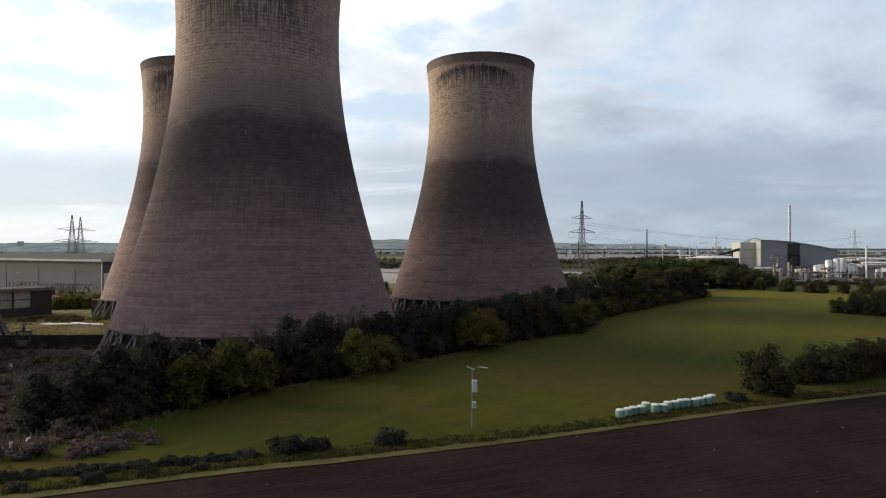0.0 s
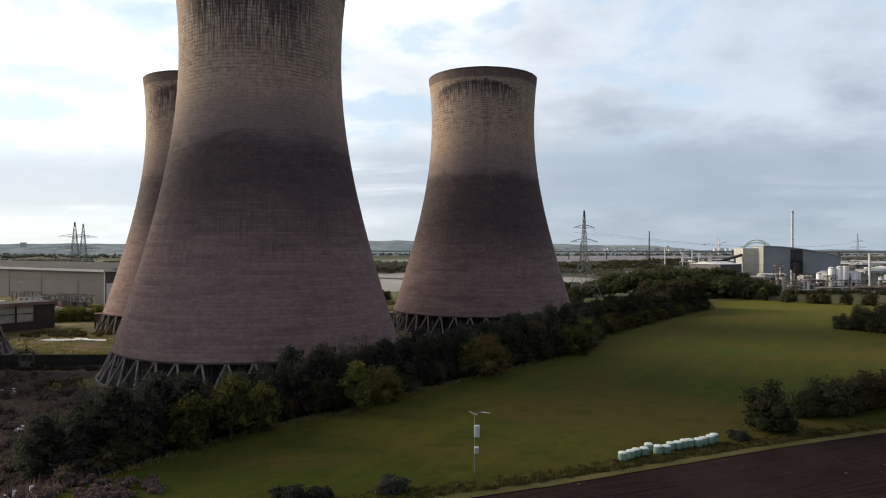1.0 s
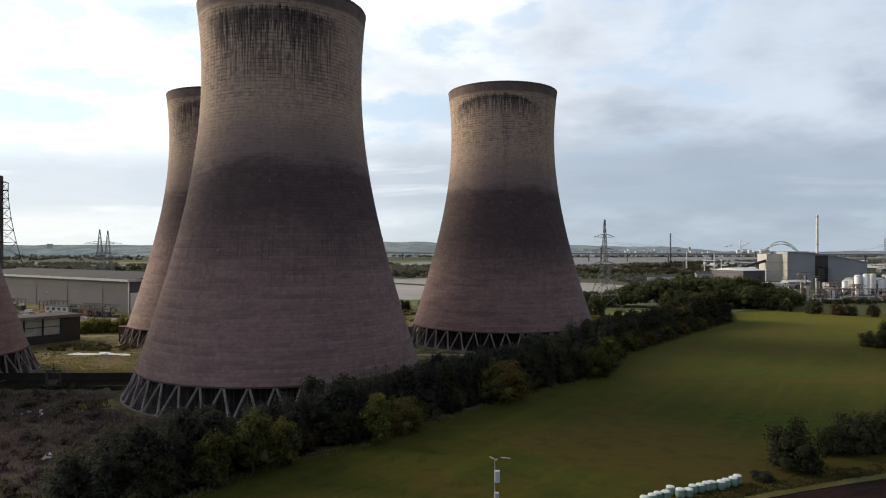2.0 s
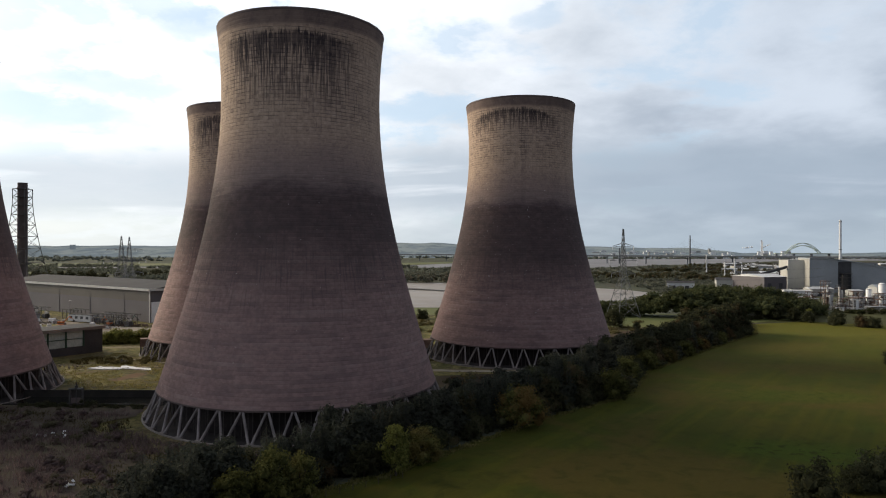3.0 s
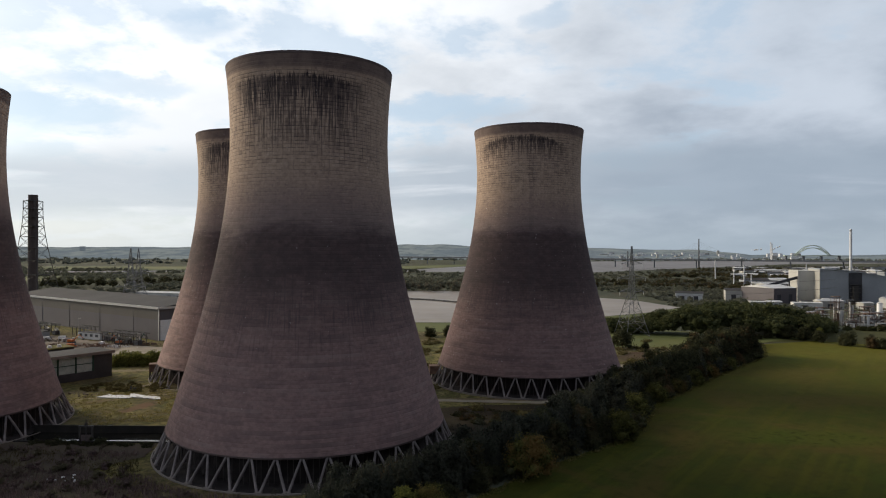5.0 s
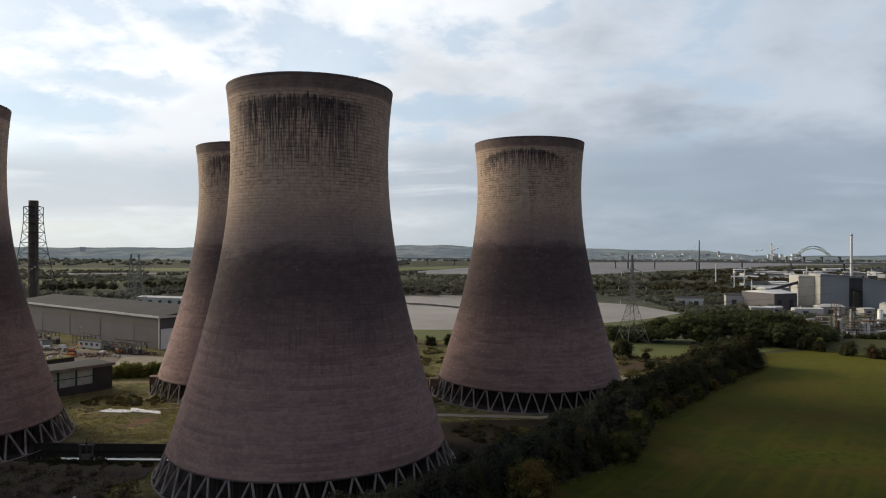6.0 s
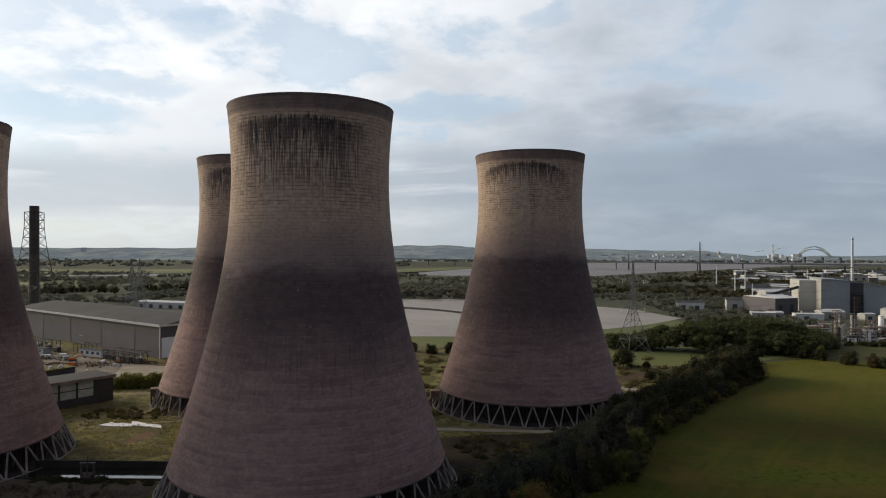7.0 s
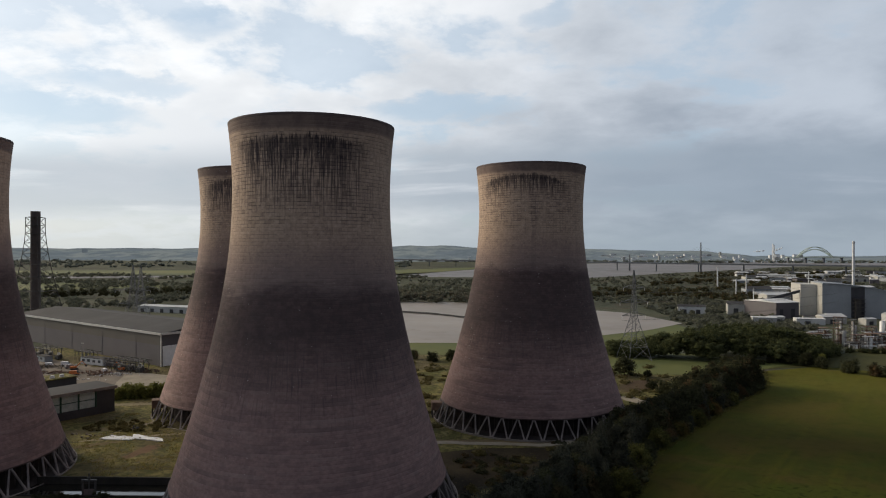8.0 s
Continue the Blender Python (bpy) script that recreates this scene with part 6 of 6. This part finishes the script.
# ---- trees on the site ----
round_bush = at_home(bush(MAT["leaf_mid"], 7.6, 7.0, 41, "tall dense dark bush at the field edge", "bush"), 55.0, 115.0, 1.15)
for x, y, s, k in ((78, 406, 1.4, 1), (91, 404, 0.55, 1), (86, 372, 0.7, 0), (97, 358, 1.3, 1), (112, 356, 1.4, 1), (120, 366, 1.3, 1), (90, 358, 1.0, 0), (-39, 443, 0.85, 0), (-27, 446, 0.95, 1), (-52, 452, 0.8, 1),
                   (203, 433, 0.95, 1), (197, 440, 1.1, 1), (190, 446, 1.2, 1), (213, 419, 1.1, 0), (222, 409, 0.95, 0), (227, 405, 0.85, 0), (236, 398, 0.9, 1), (246, 392, 0.95, 0), (258, 384, 1.0, 0), (207, 440, 0.9, 2),
                   (172, 446, 0.5, 0), (180, 452, 0.6, 0), (188, 456, 0.8, 1)):
    stand((round_bush, belt_tree_b, yellow_tree)[k], x, y, s * (1.25 if k == 0 else 1), x * 1.7, 0.5)

for x, y, s in ((90, 337, 1.15), (96, 339, 1.25), (93, 344, 1.2), (104, 366, 1.15), (116, 362, 1.2), (128, 366, 1.35), (136, 372, 1.4)):
    stand(far_tree_b, x, y, s, x, 0.3, 1.05)

# undergrowth along the belt
spots = []
gg = np.random.default_rng(17)
for i in range(420):
    k = gg.uniform()
    p, q = line(k), line(min(1, k + 0.01))
    dd = (q - p).normalized()
    p = p + Vector((-dd.y, dd.x)) * gg.uniform(-0.5, 20)
    if min(math.hypot(p.x - tx, p.y - ty) for tx, ty, _ in TOWERS) > 46.5:
        h = gg.uniform(1.5, 4.5)
        spots.append((p.x, p.y, h, h * 1.3))
wood("undergrowth", spots, "dark undergrowth beneath the tree belt", 15, 0.42, 5, "leaf_mid", 8)


def in_bramble(gg):
    x, y = gg.uniform(-190, -48), gg.uniform(62, 191)
    if min(math.hypot(x - tx, y - ty) for tx, ty, _ in TOWERS) < 48 or field_side(x, y) > -3 and y > 85:
        return None
    if y > 191:
        return None
    return (x, y) if noise.noise((x * 0.05, y * 0.05, 4)) > -0.6 else None


wood("bramble_mounds", [(x, y, 1.1 + h, 1.8 + w) for x, y, h, w in scatter(420, 12, in_bramble, (0.3, 1.6), (0.5, 2.4))], "low purple-brown bramble mounds", 16, 0.24, 4, "bramble", 12)
wood("channel_scrub", [(x, y, h, w) for x, y, h, w in scatter(60, 13, lambda gg: (gg.uniform(-142, -100), gg.uniform(194.5, 198)), (0.5, 1.3), (1.2, 2.6))] + [(-120, 198.5, 2.2, 4), (-117.5, 198, 1.8, 3), (-132, 197.5, 2.0, 4)],
     "dark scrub along the channel", 18, 0.22, 4, "leaf_mid", 13)
BRAMBLE_SPOTS = scatter(4200, 9, in_bramble, (0.6, 1.9), (1.2, 2.2))
for x, y, s, k in ((-66, 92, 0.75, 0), (-60, 100, 0.85, 1), (-58, 112, 1.0, 0), (-52, 118, 1.0, 1), (-55, 104, 0.9, 0), (-57, 95, 0.85, 1), (-61, 106, 0.8, 0), (-55, 123, 0.95, 1), (-49, 124, 1.0, 0), (-46, 119, 1.05, 1), (-50, 131, 0.85, 0), (-57, 116, 0.9, 0), (-62, 118, 0.75, 1), (-61, 128, 0.8, 0), (-49, 108, 0.9, 0), (-52, 98, 0.7, 1)):
    stand((pine, dark_tree_b)[k], x, y, s * 1.15, x)
for x, y, s in ((-69, 83, 0.55), (-74, 88, 0.6), (-64, 80, 0.5)):
    stand(olive_tree, x, y, s, x)
hedge_bush = at_home(bush(MAT["leaf_yellow"], 5.6, 3.8, 43, "rough green hedge bush by the service road"), -178, 336)
for i in range(9):
    stand(hedge_bush, -190 + 2.7 * i, 328.5 + 0.9 * i + (i % 3) * 1.2, 1.55 + 0.08 * (i * 7 % 5), i * 1.3, 0.3)
wood("shrubs_by_towers", scatter(150, 10, lambda gg: (lambda x, y: None if min(math.hypot(x - tx, y - ty) for tx, ty, _ in TOWERS) < 47 or field_side(x, y) > -24 or y > 262 and x > -22 and y < 270 else (x, y))(gg.uniform(-60, 100), gg.uniform(190, 440)), (0.4, 1.0), (4, 10)),
     "patchy shrubs and rough growth round the towers", 18, 0.34, 7, "bramble_green", 10)

wood("strip_scrub", scatter(120, 21, lambda gg: (lambda u, v: (-34 + 95 * u + 10 * v, 244 + 55 * u * u - 34 * v))(gg.uniform(), gg.uniform()), (0.4, 1.4), (3, 8)), "dark low scrub on rough ground beside the tree belt", 16, 0.28, 4, "leaf_mid", 21)
wood("pit_scrub", scatter(70, 22, lambda gg: (gg.uniform(-172, -136), gg.uniform(270, 287)), (0.4, 1.5), (1.5, 4.0)), "rough scrub round the pit before the pump house", 16, 0.26, 4, "bramble_green", 22)
wood("row_behind_warehouse", scatter(46, 23, lambda gg: (lambda k: (-650 + 230 * k, 935 + 120 * k + gg.uniform(-14, 14)))(gg.uniform()), (11, 19), (9, 14)), "far row of dark trees behind the warehouse", 22, 0.9, 7, "leaf_mid", 23)
shed_building(-412, 762, 70, 22, 7, -16, MAT["white_clad"], MAT["white_clad"], "long pale low shed behind the warehouse", 0.06)
wood("works_fence_scrub", scatter(60, 24, lambda gg: (lambda k: (238 + 95 * k, 512 - 18 * k + gg.uniform(-5, 5)))(gg.uniform()), (1.5, 4.5), (3, 6)), "green scrub along the works fence", 18, 0.4, 5, "leaf_wood", 24)

# far white steam above the works beyond the river
for k, (x, y, z) in enumerate(((1530, 4060, 62), (1640, 4080, 60))):
    gg = np.random.default_rng(60 + k)
    cs = [(x + i * 3.4 + gg.uniform(-5, 5), y, z + i * (0.4 + 1.1 * k) + gg.uniform(-3, 3)) for i in range(18)]
    v, fc = lump_cores(cs, gg.uniform(2.0, 5.0, 18), 1.0, 0.7, 60 + k)
    tagged(raw("steam_plume", v, [tuple(int(j) for j in q) for q in fc], MAT["white"], smooth=True), "far white steam over the works", "steam", kind="stuff")

# ---- field: mast, bales, hedges ----


def radio_mast():
    t = thing("radio_mast", "slim steel pole with white boxes and small aerials", "mast", pose(4.0, 92.4, height(4, 92.4) + 0.1))
    bm = bmesh.new()
    bar(bm, (0, 0, -0.2), (0, 0, 8.3), 0.085, 0.06, 10)
    part("pole", bm, MAT["steel"], t)
    for z0, z1, w in ((5.1, 6.7, 0.42), (2.9, 3.75, 0.34)):
        bm = bmesh.new()
        box(bm, -0.05, -0.35, z0, w * 1.6, 0.1, z1, 0.04)
        cab = part("cabinet", bm, MAT["white"], t, "white equipment box")
        bm = bmesh.new()
        box(bm, 0.0, -0.37, z0 + 0.1, w * 1.5, -0.35, z1 - 0.1)
        part("door", bm, MAT["white_clad"], cab)
    for (x0, z0), (x1, z1) in (((-0.75, 8.55), (0.3, 8.1)), ((0.9, 8.5), (2.1, 8.35))):
        bm = bmesh.new()
        bar(bm, (x0, 0, z0), (x1, 0, z1), 0.035, n=5)
        for k in range(6):
            f = (k + 0.5) / 6
            x, z = x0 + (x1 - x0) * f, z0 + (z1 - z0) * f
            bar(bm, (x, -0.35, z), (x, 0.35, z), 0.02, n=4)
        part("aerial", bm, MAT["white"], t, "small comb aerial")
    bm = bmesh.new()
    bar(bm, (0, 0, 8.2), (1.0, 0, 8.48), 0.03, n=5)
    part("aerial_arm", bm, MAT["steel"], t)


radio_mast()


def bale():
    t = thing("bale", "round hay bale in pale green plastic wrap", "bale", group="wrapped bales")
    bm = bmesh.new()
    lathe(bm, [(0.55, 0.0), (0.67, 0.08), (0.70, 0.4), (0.69, 0.85), (0.66, 1.10)], 20)
    part("wrap", bm, MAT["wrap"], t, smooth=True)
    bm = bmesh.new()
    rings = lathe(bm, [(0.662, 1.10), (0.60, 1.22), (0.35, 1.27)], 20)
    bm.faces.new(rings[-1])
    part("wrap_end", bm, MAT["wrap_top"], t, "white wrapped end", True)
    return t


g = np.random.default_rng(3)
one = bale()
for i in range(15):
    k = i / 14
    x, y = 25.9 + 17.0 * k + g.uniform(-0.12, 0.12), 98.6 + 8.6 * k + g.uniform(-0.6, 0.6)
    if i == 4:
        y += 1.2
    if i == 0:
        one.matrix_basis = Matrix.Translation((x, y, height(x, y) + 0.18))
    else:
        b = stand(one, x, y, g.uniform(0.95, 1.05), g.uniform(0, 6.28), -0.18, g.uniform(0.95, 1.06))

low_bush = at_home(bush(MAT["leaf_dark"], 4.0, 1.9, 42, "low dark bush in the verge"), -6.8, 86.0)
stand(low_bush, -19.0, 82.0, 1.05, 1.0)
stand(low_bush, -15.6, 83.0, 0.8, 2.2)
stand(low_bush, 47.5, 109.6, 0.8, 0.4)
for x, y, s in ((66.5, 124, 0.8), (70, 125, 0.95), (74, 127, 1.05), (79, 129, 1.0), (84, 131.5, 1.05), (90, 134, 1.0), (97, 137, 1.0), (104, 140, 1.0)):
    stand(round_bush, x, y, s, x)
for x, y, s in ((157, 268, 0.95), (160, 263, 1.05), (163, 257, 1.0), (166, 251, 1.1), (169, 245, 1.05), (173, 239, 1.1), (177, 232, 1.05), (181, 225, 1.1), (186, 218, 1.0)):
    stand(round_bush, x, y, s, x, 0.5)
for i in range(26):
    x, y = 178 + 5.2 * i + g.uniform(-1, 1), 290 - 0.8 * i + (i % 2) * 9 + g.uniform(-2, 2)
    stand(round_bush, x, y, g.uniform(1.1, 1.5), x, 0.6)



def tufts(name, spots, mat, label, seed, per=9):
    """Upright blades in ragged tufts. spots: (x, y, height, spread)."""
    gg = np.random.default_rng(seed)
    verts, faces = [], []
    for x, y, h, w in spots:
        for i in range(per):
            a, r = gg.uniform(0, 6.28), w * math.sqrt(gg.uniform())
            px, py = x + r * math.cos(a), y + r * math.sin(a)
            z = height(px, py) + 0.1
            b, hh, ww = gg.uniform(0, 6.28), h * gg.uniform(0.5, 1.2), gg.uniform(0.06, 0.16)
            lx, ly = gg.normal(0, 0.3, 2) * hh
            n = len(verts)
            verts += [(px - ww * math.cos(b), py - ww * math.sin(b), z), (px + ww * math.cos(b), py + ww * math.sin(b), z), (px + lx, py + ly, z + hh)]
            faces.append((n, n + 1, n + 2))
    return tagged(raw(name, verts, faces, mat), label, "grass", kind="stuff")


tufts("brambles", [b for b in BRAMBLE_SPOTS if noise.noise((b[0] * 0.035, b[1] * 0.035, 8)) > -0.08], MAT["bramble"], "dark purple-brown bramble thicket", 9, 16)
tufts("rank_grass", [(x, y, 0.6 * h, w) for x, y, h, w in BRAMBLE_SPOTS if noise.noise((x * 0.035, y * 0.035, 8)) <= -0.08], MAT["bramble_green"], "rank green-brown grass between the brambles", 10, 14)
edge = along_line(PLOUGH_EDGE[:11])
gg = np.random.default_rng(23)
spots = []
for i in range(2600):
    p = edge(gg.uniform())
    s = 4.2 * gg.uniform() ** 1.6
    spots.append((p.x - 0.45 * s, p.y + 0.9 * s + 0.3, gg.uniform(0.25, 0.75) * (1 - 0.12 * s), 0.5))
tufts("verge_growth", spots, MAT["bramble_green"], "rank dry grass and weeds along the field edge", 14, 12)
spots = []
for i in range(3200):
    x, y = gg.uniform(-168, -100), gg.uniform(212, 300)
    if min(math.hypot(x - tx, y - ty) for tx, ty, _ in TOWERS) > 46 and noise.noise((x * 0.08, y * 0.08, 6)) > -0.1:
        spots.append((x, y, gg.uniform(0.2, 0.8), 0.9))
tufts("waste_growth", spots, MAT["straw"], "tufts of long grass and weeds on waste ground", 15, 8)
for k, s in ((0.03, 0.5), (0.05, 0.55), (0.075, 0.5), (0.10, 0.6), (0.12, 0.5), (0.14, 0.45)):
    p = edge(k)
    stand(low_bush, p.x - 0.6, p.y + 1.6, s, k * 90)

spots = []
for i in range(1500):
    p = line(gg.uniform())
    s = gg.uniform(-0.5, 2.2)
    spots.append((p.x + 0.84 * s, p.y - 0.54 * s, gg.uniform(0.3, 0.8), 0.7))
tufts("field_margin", spots, MAT["straw"], "pale uncut grass margin along the trees", 16, 8)

for i in range(26):
    x, y = -51 + 1.15 * i, 70.8 + 0.37 * i + 0.5 * math.sin(i * 1.9)
    stand(low_bush, x, y, 0.55 + 0.12 * math.sin(i * 2.7), i * 1.1, 0.3, 1.0)
gg = np.random.default_rng(77)
corner = []
for i in range(46):
    a, r = gg.uniform(0, 6.28), math.sqrt(gg.uniform())
    corner.append((-45 + 8.5 * r * math.cos(a) + 3 * r * math.sin(3 * a), 84.5 + 5.5 * r * math.sin(a), gg.uniform(0.3, 1.5), gg.uniform(0.8, 2.6)))
wood("corner_brambles", corner, "low purple-brown brambles in the field corner", 18, 0.22, 4, "bramble", 78)

# fence along the field corner
fence = thing("wire_fence", "old wire fence with wooden posts by the trees", "fence")
fl = along_line([(-52, 84), (-40, 99), (-31, 112), (-15, 126)])
last = None
for i in range(22):
    p = fl(i / 21)
    z = height(p.x, p.y)
    bm = bmesh.new()
    bar(bm, (p.x, p.y, z - 0.2), (p.x, p.y, z + 1.35), 0.07, 0.06, 6)
    part("post", bm, MAT["bark"], fence)
    if last:
        for hh in (0.5, 0.85, 1.2):
            bm = bmesh.new()
            bar(bm, (last.x, last.y, height(last.x, last.y) + hh), (p.x, p.y, z + hh), 0.007, n=3, caps=False)
            part("wire", bm, MAT["dark_steel"], fence)
    last = p
